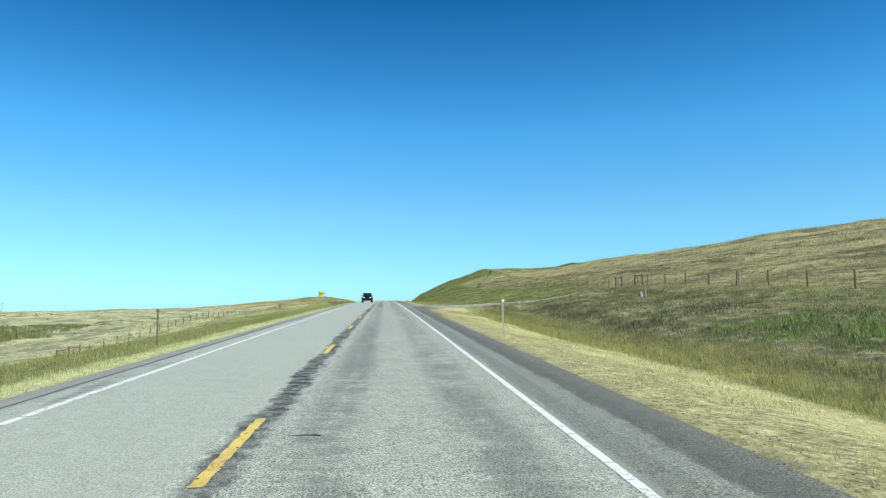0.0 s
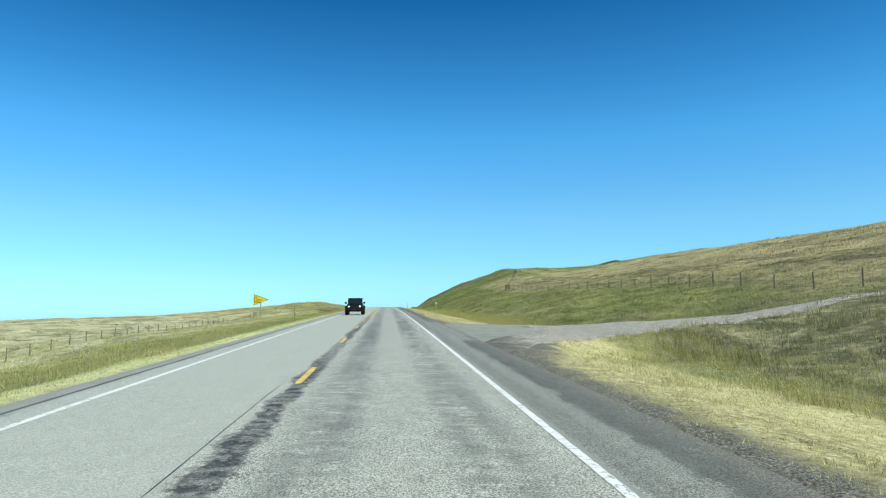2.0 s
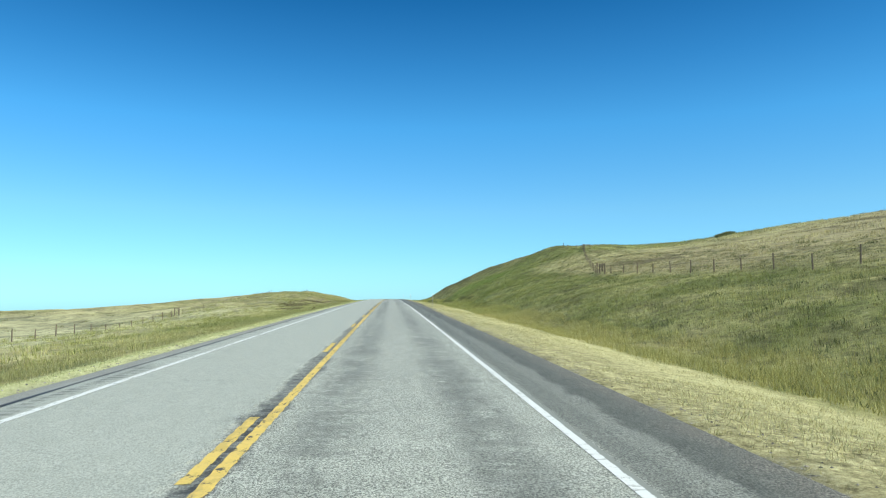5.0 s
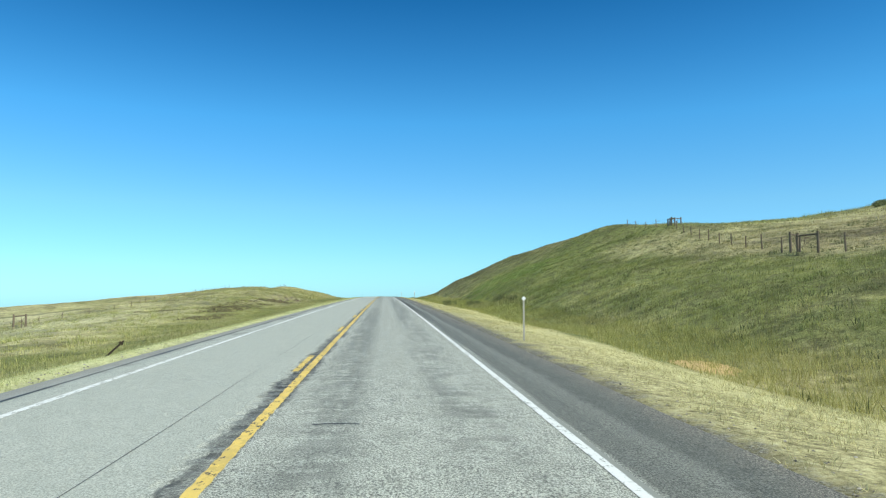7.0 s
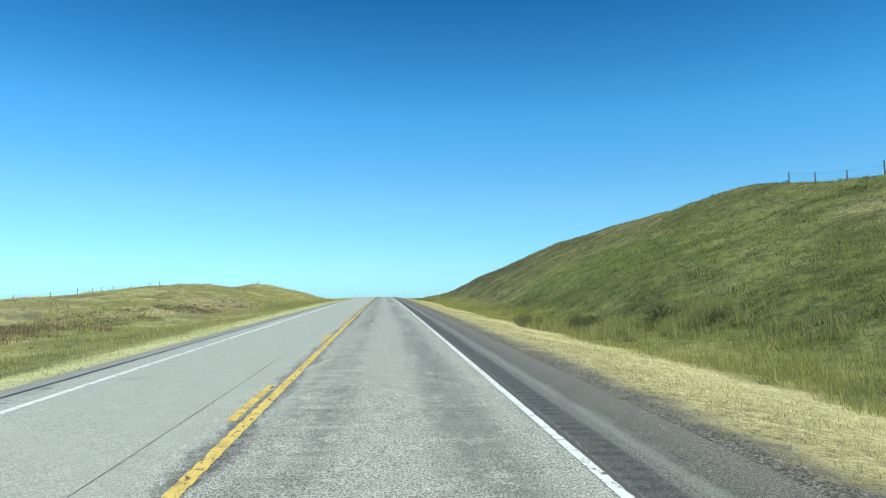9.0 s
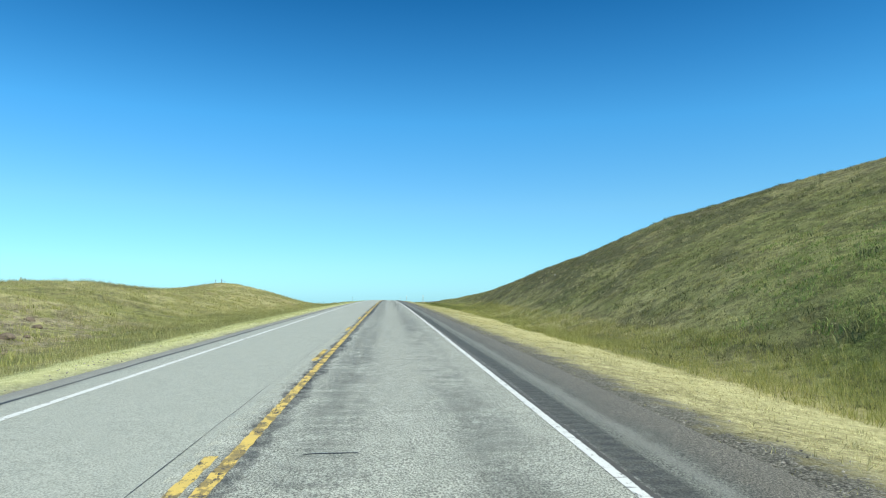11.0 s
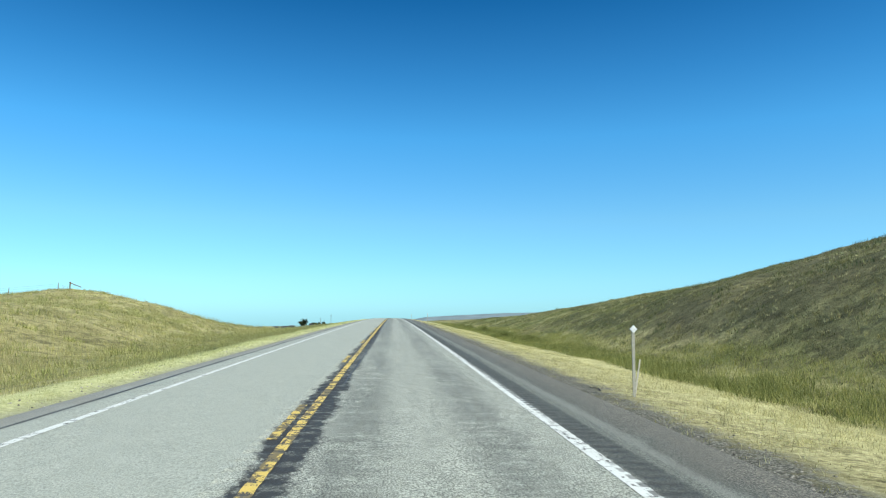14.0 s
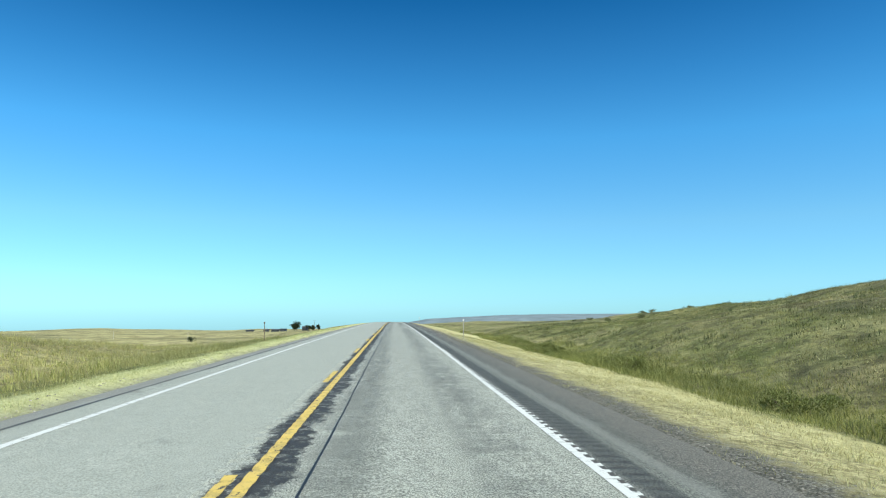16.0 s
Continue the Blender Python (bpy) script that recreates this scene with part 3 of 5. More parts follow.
    teeth = grooves(nt, y, PITCH_MID)
    worn = sums(nt, "MULTIPLY_ADD", steps(nt, patch, 0.35, 0.6), 0.45, sums(nt, "MULTIPLY_ADD", steps(nt, y, 300, 350), 0.45, 0.58))
    tooth = steps(nt, sums(nt, "ADD", teeth, sums(nt, "MULTIPLY_ADD", ragged, 5.0, -2.5)), 0.2, 0.9)
    dark = sums(nt, "MULTIPLY", sums(nt, "MULTIPLY", mid, worn), sums(nt, "MULTIPLY_ADD", tooth, 0.22, sums(nt, "MULTIPLY_ADD", ragged, 1.9, -0.30)))
    c = mixed(nt, dark, c, (0.045, 0.045, 0.042))
    finish(nt, bs, c, 0.72, 0.36)
    bump(nt, bs, grain, 0.5, 0.012)
    return m


def grooves(nt, y, pitch):
    """Where the rumble grooves lie along the road, 0 to 1."""
    return sums(nt, "MULTIPLY_ADD", sums(nt, "SINE", sums(nt, "MULTIPLY", y, 2 * math.pi / pitch)), 0.5, 0.5)


def road_paint(name, col, wear, kind):
    m, nt, bs = tree_of(name)
    v = mapping(nt)
    x, y, z = axes(nt, v)
    n = noise_of(nt, mapping(nt, (2.2, 1.0, 1)), 5, 6, 0.75)
    slow = noise_of(nt, v, 0.09, 2)
    w = steps(nt, sums(nt, "ADD", n, sums(nt, "MULTIPLY_ADD", slow, 0.34, -0.17)), wear - 0.05, wear + 0.05)
    if kind == "edge":
        outer = steps(nt, sums(nt, "ADD", x, sums(nt, "MULTIPLY_ADD", n, 0.08, -0.04)), HALF_R + 0.042, HALF_R + 0.056)
        tooth = sums(nt, "MAXIMUM", steps(nt, sums(nt, "ADD", grooves(nt, y, PITCH_SIDE), sums(nt, "MULTIPLY_ADD", n, 2.0, -1.0)), 0.25, 0.5), steps(nt, y, 375, 300))
        tooth = sums(nt, "MAXIMUM", sums(nt, "MULTIPLY", tooth, steps(nt, slow, 0.38, 0.52)), steps(nt, y, 375, 300))
        w = sums(nt, "MULTIPLY", w, sums(nt, "SUBTRACT", 1.0, sums(nt, "MULTIPLY", outer, tooth)))
    if kind == "edge":
        nicks = steps(nt, noise_of(nt, mapping(nt, (1.5, 6.0, 1)), 1.6, 5, 0.7), 0.56, 0.64)
        w = sums(nt, "MULTIPLY", w, sums(nt, "MULTIPLY_ADD", nicks, -0.7, 1.0))
    if kind == "centre":
        tooth = steps(nt, sums(nt, "ADD", grooves(nt, y, PITCH_MID), sums(nt, "MULTIPLY_ADD", n, 2.6, -1.3)), 0.82, 1.0)
        tooth = sums(nt, "MULTIPLY", tooth, sums(nt, "MULTIPLY_ADD", sums(nt, "MULTIPLY", sums(nt, "MAXIMUM", steps(nt, slow, 0.42, 0.58), sums(nt, "MULTIPLY", steps(nt, y, 330, 350), steps(nt, y, 428, 408))), sums(nt, "MULTIPLY", steps(nt, y, 240, 340), steps(nt, y, 446, 428))), 0.9, 0.08))
        w = sums(nt, "MULTIPLY", w, sums(nt, "SUBTRACT", 1.0, tooth))
        chips = noise_of(nt, mapping(nt, (1.0, 0.45, 1)), 11, 5, 0.7)
        w = sums(nt, "MULTIPLY", w, steps(nt, chips, 0.36, 0.44))
        lost = steps(nt, noise_of(nt, mapping(nt, (1.3, 0.8, 1)), 2.2, 5, 0.72), 0.50, 0.56)
        w = sums(nt, "MULTIPLY", w, sums(nt, "SUBTRACT", 1.0, sums(nt, "MULTIPLY", lost, sums(nt, "MULTIPLY_ADD", sums(nt, "MULTIPLY", steps(nt, y, 240, 340), steps(nt, y, 446, 428)), 0.6, 0.2))))
    dirt = noise_of(nt, v, 28, 4, 0.7)
    bare = mixed(nt, steps(nt, y, 200, 260), (0.25, 0.26, 0.225), (0.085, 0.082, 0.072)) if kind == "edge" else (0.085, 0.082, 0.072)
    c = mixed(nt, w, bare, mixed(nt, sums(nt, "MULTIPLY", dirt, 0.45), col, tuple(k * 0.45 for k in col)))
    finish(nt, bs, c, 0.7, 0.3)
    return m


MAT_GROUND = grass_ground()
MAT_ROAD = asphalt()
MAT_TAR = plain("black_crack_sealer", (0.022, 0.022, 0.022), 0.5, 0.4)


def track_surface():
    m, nt, bs = tree_of("gravel_track")
    v = mapping(nt)
    x, y, z = axes(nt, v)
    n = noise_of(nt, v, 1.2, 6, 0.7)
    g = noise_of(nt, v, 24, 4, 0.85)
    vo = nt.nodes.new("ShaderNodeTexVoronoi")
    vo.inputs["Scale"].default_value = 13
    nt.links.new(v, vo.inputs["Vector"])
    cob = sums(nt, "ADD", sums(nt, "MULTIPLY", vo.outputs["Distance"], 0.55), sums(nt, "MULTIPLY", g, 0.6))
    st = ramp(nt, cob, [(0.38, (0.70, 0.66, 0.57)), (0.53, (0.42, 0.395, 0.335)), (0.68, (0.12, 0.112, 0.095))])
    pav = ramp(nt, g, [(0.36, (0.12, 0.125, 0.108)), (0.64, (0.40, 0.415, 0.355))])
    dirt = ramp(nt, sums(nt, "ADD", sums(nt, "MULTIPLY", g, 0.6), sums(nt, "MULTIPLY", n, 0.4)), [(0.38, (0.05, 0.048, 0.041)), (0.50, (0.122, 0.118, 0.10)), (0.64, (0.33, 0.315, 0.26))])
    # asphalt apron with a broken dark rim, dull gravel by the road, pale stones beyond
    near = sums(nt, "SUBTRACT", sums(nt, "SUBTRACT", y, sums(nt, "MULTIPLY", x, 1.95)), sums(nt, "MULTIPLY_ADD", n, 3.0, 68.7))
    rim = sums(nt, "SUBTRACT", sums(nt, "MULTIPLY_ADD", n, 2.4, 8.5), x)
    apron = sums(nt, "MULTIPLY", steps(nt, near, -0.15, 0.25), steps(nt, rim, -0.1, 0.15))
    patchy = noise_of(nt, v, 0.7, 5, 0.7)
    loose = mixed(nt, steps(nt, sums(nt, "ADD", x, sums(nt, "MULTIPLY_ADD", patchy, 4.0, -2.0)), 6.2, 7.6), dirt, st)
    pav = mixed(nt, 0.45, pav, (0.27, 0.28, 0.238))
    pav = mixed(nt, sums(nt, "MULTIPLY", steps(nt, patchy, 0.52, 0.64), 0.4), pav, (0.12, 0.122, 0.106))
    crack = sums(nt, "SUBTRACT", sums(nt, "ADD", y, sums(nt, "MULTIPLY_ADD", noise_of(nt, v, 0.9, 4), 0.9, -0.45)), sums(nt, "MULTIPLY_ADD", x, 0.12, 84.3))
    crack = steps(nt, sums(nt, "ABSOLUTE", crack), 0.07, 0.03)
    pav = mixed(nt, sums(nt, "MULTIPLY", crack, 0.8), pav, (0.05, 0.05, 0.047))
    c = mixed(nt, apron, loose, pav)
    fringe = sums(nt, "MINIMUM", near, sums(nt, "MULTIPLY", rim, 2.0))
    fringe = sums(nt, "MULTIPLY", steps(nt, sums(nt, "ABSOLUTE", sums(nt, "ADD", fringe, 0.3)), 0.55, 0.1), steps(nt, patchy, 0.44, 0.56))
    c = mixed(nt, sums(nt, "MULTIPLY", fringe, 0.75), c, (0.07, 0.068, 0.06))
    c = mixed(nt, sums(nt, "MULTIPLY", steps(nt, n, 0.50, 0.66), 0.28), c, (0.12, 0.118, 0.11))
    finish(nt, bs, c, 0.95, 0.15)
    bump(nt, bs, g, 0.7, 0.03)
    return m


MAT_TRACK = track_surface()
MAT_STRAW = blades("straw_blades", "straw")
MAT_VERGE = blades("pale_verge_blades", "verge")
MAT_MEADOW = blades("meadow_blades", "meadow")
MAT_TALL = blades("tall_grass_blades", "tall")
MAT_HILL = blades("hillside_blades", "hill")
MAT_WEED = blades("weed_leaves", "weed")
MAT_WHITE = road_paint("white_road_paint", (0.78, 0.80, 0.76), 0.39, "edge")
MAT_YELLOW = road_paint("yellow_road_paint", (0.76, 0.56, 0.15), 0.37, "centre")
MAT_WOOD = plain("grey_weathered_wood", (0.20, 0.158, 0.112), 0.9, 0.1, 0, 0.4, 12)
MAT_STEEL = plain("weathered_steel", (0.46, 0.43, 0.36), 0.6, 0.4, 0.15, 0.2, 30)
MAT_PALEWOOD = plain("pale_wooden_post", (0.36, 0.30, 0.20), 0.9, 0.1, 0, 0.3, 12)
MAT_BLEACHED = plain("bleached_wood", (0.62, 0.57, 0.48), 0.9, 0.1, 0, 0.25, 12)
MAT_WIRE = plain("rusty_wire", (0.13, 0.10, 0.08), 0.6, 0.4, 0.6)
MAT_REFL = plain("white_reflector", (0.85, 0.85, 0.84), 0.3, 0.5)
MAT_SIGN = plain("yellow_sign_face", (0.92, 0.66, 0.015), 0.45, 0.4, 0, 0.06)
MAT_BLACK = plain("black_print", (0.02, 0.02, 0.02), 0.6)

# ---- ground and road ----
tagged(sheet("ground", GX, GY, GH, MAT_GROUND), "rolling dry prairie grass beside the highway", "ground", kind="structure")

EDGE_L, EDGE_R = -4.32, 5.4


def crossfall(x):
    return -0.012 * np.abs(x)


def milled(x, y):
    """Depth of the rumble grooves."""
    def wave(pitch):
        return np.clip(np.sin(2 * np.pi * y / pitch) * 1.6, 0, 1)
    mid = np.abs(x) < 0.24
    side = (x > HALF_R + .01) & (x < HALF_R + .42) & (y > 235)
    return -0.010 * wave(PITCH_MID) * mid - 0.005 * wave(PITCH_SIDE) * side


def paved(name, xs, ys, mat, label, lift=0.0, drop=(), fall=0.3):
    xs = np.array(xs, float)
    xx, yy = np.meshgrid(xs, ys, indexing="ij")
    zz = P(yy) + crossfall(xx) + milled(xx, yy) + lift
    for k in drop:
        zz[k] -= fall
    return tagged(sheet(name, xs, ys, zz, mat), label, "road", kind="structure")


ROWS = np.arange(-60, 620, 1.0)
TEETH = np.arange(-8, 520, 0.0508)
paved("road", [EDGE_L - .9, EDGE_L, -HALF_L, -2, -.26], ROWS, MAT_ROAD, "worn pale grey asphalt lane of a rural highway", drop=(0,), fall=.2)
paved("road", [.26, 1.2, 2.4, HALF_R - .1], ROWS, MAT_ROAD, "worn grey asphalt lane with dark tyre tracks")
paved("road", [-.26, -.238, -.08, .08, .238, .26], TEETH, MAT_ROAD, "milled centre rumble strip in dark asphalt")
paved("road", [HALF_R - .1, HALF_R, HALF_R + .012, HALF_R + .2, HALF_R + .415, HALF_R + .44], TEETH, MAT_ROAD, "milled shoulder rumble strip")
paved("road", [HALF_R + .44, 4.75, EDGE_R, EDGE_R + .35], ROWS, MAT_ROAD, "dark sealed road shoulder", drop=(3,))
FAR_ROWS = np.concatenate([np.arange(519, 620, 4.0), np.geomspace(621, 2300, 60)])
paved("road", [EDGE_L - .3, EDGE_L, -HALF_L, 0, HALF_R, EDGE_R, EDGE_R + .3], FAR_ROWS, MAT_ROAD, "far stretch of grey asphalt highway",
      lift=-.01, drop=(0, 6))


def paint_mark(name, x0, x1, y0, y1, mat, label):
    if y0 < 510:
        ys = np.arange(y0, min(y1, 515) + .001, 0.0508)
    else:
        ys = np.linspace(y0, y1, max(2, int((y1 - y0) / 4)))
    ob = paved(name, [x0, x1], ys, mat, label, .005)
    ob["category"] = "road marking"
    return ob


paint_mark("edge_line", HALF_R - .065, HALF_R + .115, -8, 515, MAT_WHITE, "worn white painted edge line on asphalt")
paint_mark("edge_line", -HALF_L - .07, -HALF_L + .07, -8, 515, MAT_WHITE, "worn white painted edge line on asphalt")
paint_mark("no_passing_line", .075, .215, 117, 515, MAT_YELLOW, "solid worn yellow no-passing line")
for x0, x1, mat in ((HALF_R - .085, HALF_R + .06, MAT_WHITE), (-HALF_L - .07, -HALF_L + .07, MAT_WHITE), (.03, .17, MAT_YELLOW)):
    paint_mark("edge_line", x0, x1, 515, 900, mat, "far worn painted line on asphalt")
for k in range(-1, 45):
    y0 = 5.9 + 12.38 * k
    dx = -.08 if y0 < 112 else -.135
    paint_mark("centre_dash", dx, dx + .13, y0, y0 + 3.1, MAT_YELLOW, "worn yellow centre line dash")


def tar_line(x_at, y0, y1, wide, label, gaps=0.0):
    """A wandering line of crack sealer."""
    ys = np.arange(y0, y1, 0.4)
    xc = np.interp(ys, *x_at) + 0.009 * wavy(ys, ys * 0, 1.3, 11) + 0.02 * wavy(ys, ys * 0, 9, 12)
    w = wide * (0.65 + 0.5 * np.abs(wavy(ys, ys * 0 + 9, 0.9, 13)))
    if gaps:
        w = np.where(wavy(ys, ys * 0 + 5, 2.2, 14) > gaps, w, 0.002)
    xx = np.stack([xc - w, xc + w], 0)
    co = np.stack([xx, np.stack([ys, ys]), P(ys)[None] + crossfall(xx) + .004], -1).reshape(-1, 3)
    n = len(ys)
    i = np.arange(n - 1)
    f = np.stack([i, i + n, i + n + 1, i + 1], -1)
    tagged(quads("crack_sealer", co, f, MAT_TAR), label, "crack", kind="structure")


tar_line(([20, 85], [-.27, -.34]), 42, 68, .008, "thin black joint crack along the centre line")
tar_line(([170, 228, 255, 280, 300, 330], [-.95, -.8, -.62, -.55, -.42, -.36]), 172, 330, .006, "long black sealed crack in the oncoming lane", -.3)
tar_line(([395, 420, 445, 520], [.38, .5, .72, .78]), 396, 512, .017, "long black sealed crack beside the yellow line")
tar_line(([20, 520], [-HALF_L - .70, -HALF_L - .70]), 20, 515, .03, "dark broken joint beyond the white line", .1)

for x_ in (2.05, 2.42):
    tar_line(([100, 115], [x_, x_ + .05]), 104, 109, .003, "dark edge of an old patch in the lane")


def tar_cross(x0, x1, y, label="short black crack across the lane"):
    xs = np.linspace(x0, x1, 9)
    yc = y + 0.08 * wavy(xs, xs * 0 + y, 0.4, 15)
    w = 0.02 * (0.4 + np.abs(wavy(xs, xs * 0 + y, 0.3, 16)))
    yy = np.stack([yc - w, yc + w], 0)
    xx = np.stack([xs, xs])
    co = np.stack([xx, yy, P(yy) + crossfall(xx) + .004], -1).reshape(-1, 3)
    n = len(xs)
    i = np.arange(n - 1)
    tagged(quads("crack_sealer", co, np.stack([i, i + 1, i + n + 1, i + n], -1), MAT_TAR), label, "crack", kind="structure")


rs = random.Random(5)
tar_cross(.45, .85, 7.9)
tar_cross(1.5, 1.8, 120.5)
tar_cross(1.45, 1.75, 120.58)
tar_line(([33, 43], [2.78, 3.0]), 36, 41, .004, "thin dark crack along the wheel track")
for k in range(16):
    x0 = rs.choice((.5, .8, 1.2, 2.2))
    tar_cross(x0, x0 + rs.uniform(.2, .6), 20 + k * 29 + rs.uniform(-9, 9))

# farm track
dxs = np.concatenate([np.arange(4.7, 14, .4), np.arange(14, 33, .8)])
lo_, hi_ = drive_edges(dxs)
dv = np.linspace(0, 1, 15)
dyy = lo_[:, None] + (hi_ - lo_)[:, None] * dv[None, :] + 0.3 * wavy(dxs[:, None] + 0 * dv, dv[None, :] * 40 + 0 * dxs[:, None], 2.5, 21)
dzz = land(dxs[:, None] + 0 * dyy, dyy) + .10 - .12 * np.abs(2 * dv - 1)[None, :] ** 6
dzz = np.where(dxs[:, None] < 5.3, P(dyy) - .075 - .2 * np.abs(2 * dv - 1)[None, :] ** 6, dzz) - .2 * np.clip((dxs[:, None] - 29) / 3, 0, 1) ** 2
dco = np.stack([dxs[:, None] + 0 * dyy, dyy, dzz], -1).reshape(-1, 3)
did = np.arange(len(dxs) * 15).reshape(len(dxs), 15)
tagged(quads("farm_track", dco, np.stack([did[:-1, :-1], did[1:, :-1], did[1:, 1:], did[:-1, 1:]], -1).reshape(-1, 4), MAT_TRACK, True),
       "grey asphalt apron and pale gravel farm track to a gateway", "track", kind="structure")


# ---- roadside things ----
def part(name, bm, mat, parent=None, label=""):
    me = bpy.data.meshes.new(name)
    bm.to_mesh(me)
    bm.free()
    me.materials.append(mat)
    ob = new(name, me)
    ob.parent = parent
    if label:
        ob["label"] = label
    return ob


def thing(name, m, label, category, group=""):
    e = new(name)
    e.matrix_world = m
    return tagged(e, label, category, group)


def box(bm, lo, hi, bev=0.0):
    r = bmesh.ops.create_cube(bm, size=1)
    vs = r["verts"]
    for v in vs:
        v.co = [a + (b - a) * (c + .5) for a, b, c in zip(lo, hi, v.co)]
    if bev:
        es = list({e for v in vs for e in v.link_edges})
        bmesh.ops.bevel(bm, geom=es, offset=bev, segments=2, affect="EDGES", clamp_overlap=True)
    return bm


def rod(bm, a, b, r0, r1=None, seg=7):
    a, b = Vector(a), Vector(b)
    d = b - a
    m = Matrix.Translation((a + b) / 2) @ d.to_track_quat("Z", "Y").to_matrix().to_4x4()
    bmesh.ops.create_cone(bm, cap_ends=True, segments=seg, radius1=r0, radius2=r1 or r0, depth=d.length, matrix=m)
    return bm


def on_land(x, y, turn=0.0, sink=0.0, tilt=0.0):
    return pose(x, y, float(land(x, y)) - sink, tilt, 0, turn)


def delineator():
    d = thing("delineator_post", pose(0, 0, 0), "slim grey steel roadside delineator with a white reflector", "delineator", "delineators")
    bm = box(bmesh.new(), (-.03, -.006, -.4), (.03, .006, 1.58), .003)
    box(bm, (-.03, -.006, -.4), (-.022, .026, 1.58))
    box(bm, (.022, -.006, -.4), (.03, .026, 1.58))
    part("post", bm, MAT_STEEL, d)
    bm = bmesh.new()
    bmesh.ops.create_cone(bm, cap_ends=True, segments=4, radius1=.085, radius2=.085, depth=.02,
                          matrix=pose(0, -.02, 1.55, 90, 0, 0))
    part("reflector", bm, MAT_REFL, d, "white diamond reflector")
    return d


first = delineator()
first.matrix_world = on_land(6.7, 29.4, 0, .1)
for x, y in ((6.45, 120.6), (6.45, 213.7), (6.6, 304.2), (6.6, 395.3), (6.8, 487.0), (6.8, 579.0)):
    copy_thing(first, on_land(x, y, 0, .1))


def fence(name, places, label, wires=(0.35, 0.65, 0.95, 1.15), high=1.0):
    f = thing(name, pose(0, 0, 0), label, "fence")
    tops = []
    for k, (x, y) in enumerate(places):
        z = float(land(x, y))
        rs = random.Random(k)
        bm = rod(bmesh.new(), (x, y, z - .2), (x + rs.uniform(-.06, .06), y + rs.uniform(-.05, .05), z + high * rs.uniform(1.2, 1.45)),
                 .075 * high, .06 * high)
        part("post", bm, MAT_WOOD, f)
        tops.append((x, y, z))
    for w in wires:
        bm = bmesh.new()
        for a, b in zip(tops, tops[1:]):
            rod(bm, (a[0], a[1], a[2] + w), (b[0], b[1], b[2] + w), .006, .006, 4)
        part("wire", bm, MAT_WIRE, f)
    return f


fence("fence_field", [(35, 99.5 + 5.5 * k) for k in range(27)], "grey wooden post fence with rusty wires along the pasture")
fence("fence_field", [(35, -20.2 + 5.5 * k) for k in range(20)], "grey wooden post fence with rusty wires before the gateway")
fence("fence_hill", [(35 + 13 * k / 10, 245 + 5.2 * k) for k in range(11)], "post and wire fence climbing the grassy hill")
fence("fence_hill", [(48.4 + 0.06 * k * k, 298.5 + 5.5 * k) for k in range(5)], "post and wire fence along the hill's crest")
fence("fence_left", [(-38.5, 49 + 4.8 * k) for k in range(46)], "old post and wire fence in the low pasture")
fence("fence_left", [(-39 - 1.2 * math.sin(k) - 9 * max(0, 1 - abs(k - 24) / 8), 271 + 6 * k) for k in range(36) if k < 18 or k % 2], "old sagging post and wire fence over the grassy mound", (.3, .55, .75), .66)


def pennant():
    s = thing("no_passing_sign", on_land(-8.5, 110.5), "yellow no passing zone pennant sign on a post", "road sign")
    h = float(P(110.5)) + 1.28 - s.matrix_world.translation.z
    bm = bmesh.new()
    rod(bm, (0, .03, -.4), (0, .03, h + .45), .045, .045)
    part("post", bm, MAT_PALEWOOD, s)
    bm = bmesh.new()
    pts = [(-.55, -.46), (-.55, .46), (.67, .0)]
    f = bm.faces.new([bm.verts.new((x, -.03, h + .35 + z)) for x, z in pts])
    r = bmesh.ops.extrude_face_region(bm, geom=[f])
    bmesh.ops.translate(bm, vec=(0, .012, 0), verts=[v for v in r["geom"] if isinstance(v, bmesh.types.BMVert)])
    bmesh.ops.recalc_face_normals(bm, faces=bm.faces)
    part("panel", bm, MAT_SIGN, s, "yellow pennant panel")
    rim = bmesh.new()
    for (ax_, az_), (bx_, bz_) in zip(pts, pts[1:] + pts[:1]):
        rod(rim, (ax_ * .94, -.034, h + .35 + az_ * .94), (bx_ * .94, -.034, h + .35 + bz_ * .94), .012, .012, 4)
    part("border", rim, MAT_BLACK, s, "thin black border")
    for k, (t, w) in enumerate((("NO", .2), ("PASSING", .2), ("ZONE", .2))):
        cu = bpy.data.curves.new("lettering", "FONT")
        cu.body, cu.size, cu.extrude, cu.offset, cu.align_x = t, .175, .002, .002, "LEFT"
        ob = new("lettering", cu)
        ob.data.materials.append(MAT_BLACK)
        ob.parent = s
        ob.matrix_local = pose(-.49, -.036, h + .35 + .12 - .185 * k, 90, 0, 0)
    return s


pennant()


# ---- grass ----
def leaf_mat(name, a, b):
    m, nt, bs = tree_of(name)
    geo = nt.nodes.new("ShaderNodeNewGeometry")
    finish(nt, bs, ramp(nt, geo.outputs["Random Per Island"], [(0, a), (1, b)]), 0.7, 0.2)
    return m


MAT_SAGE = leaf_mat("grey_green_leaves", (0.075, 0.092, 0.034), (0.29, 0.30, 0.125))
MAT_OLIVE = leaf_mat("olive_leaves", (0.20, 0.22, 0.06), (0.46, 0.45, 0.17))
MAT_BRUSH = leaf_mat("yellow_green_leaves", (0.10, 0.12, 0.03), (0.33, 0.34, 0.11))
MAT_DARK = leaf_mat("dark_tree_leaves", (0.012, 0.02, 0.008), (0.05, 0.065, 0.025))


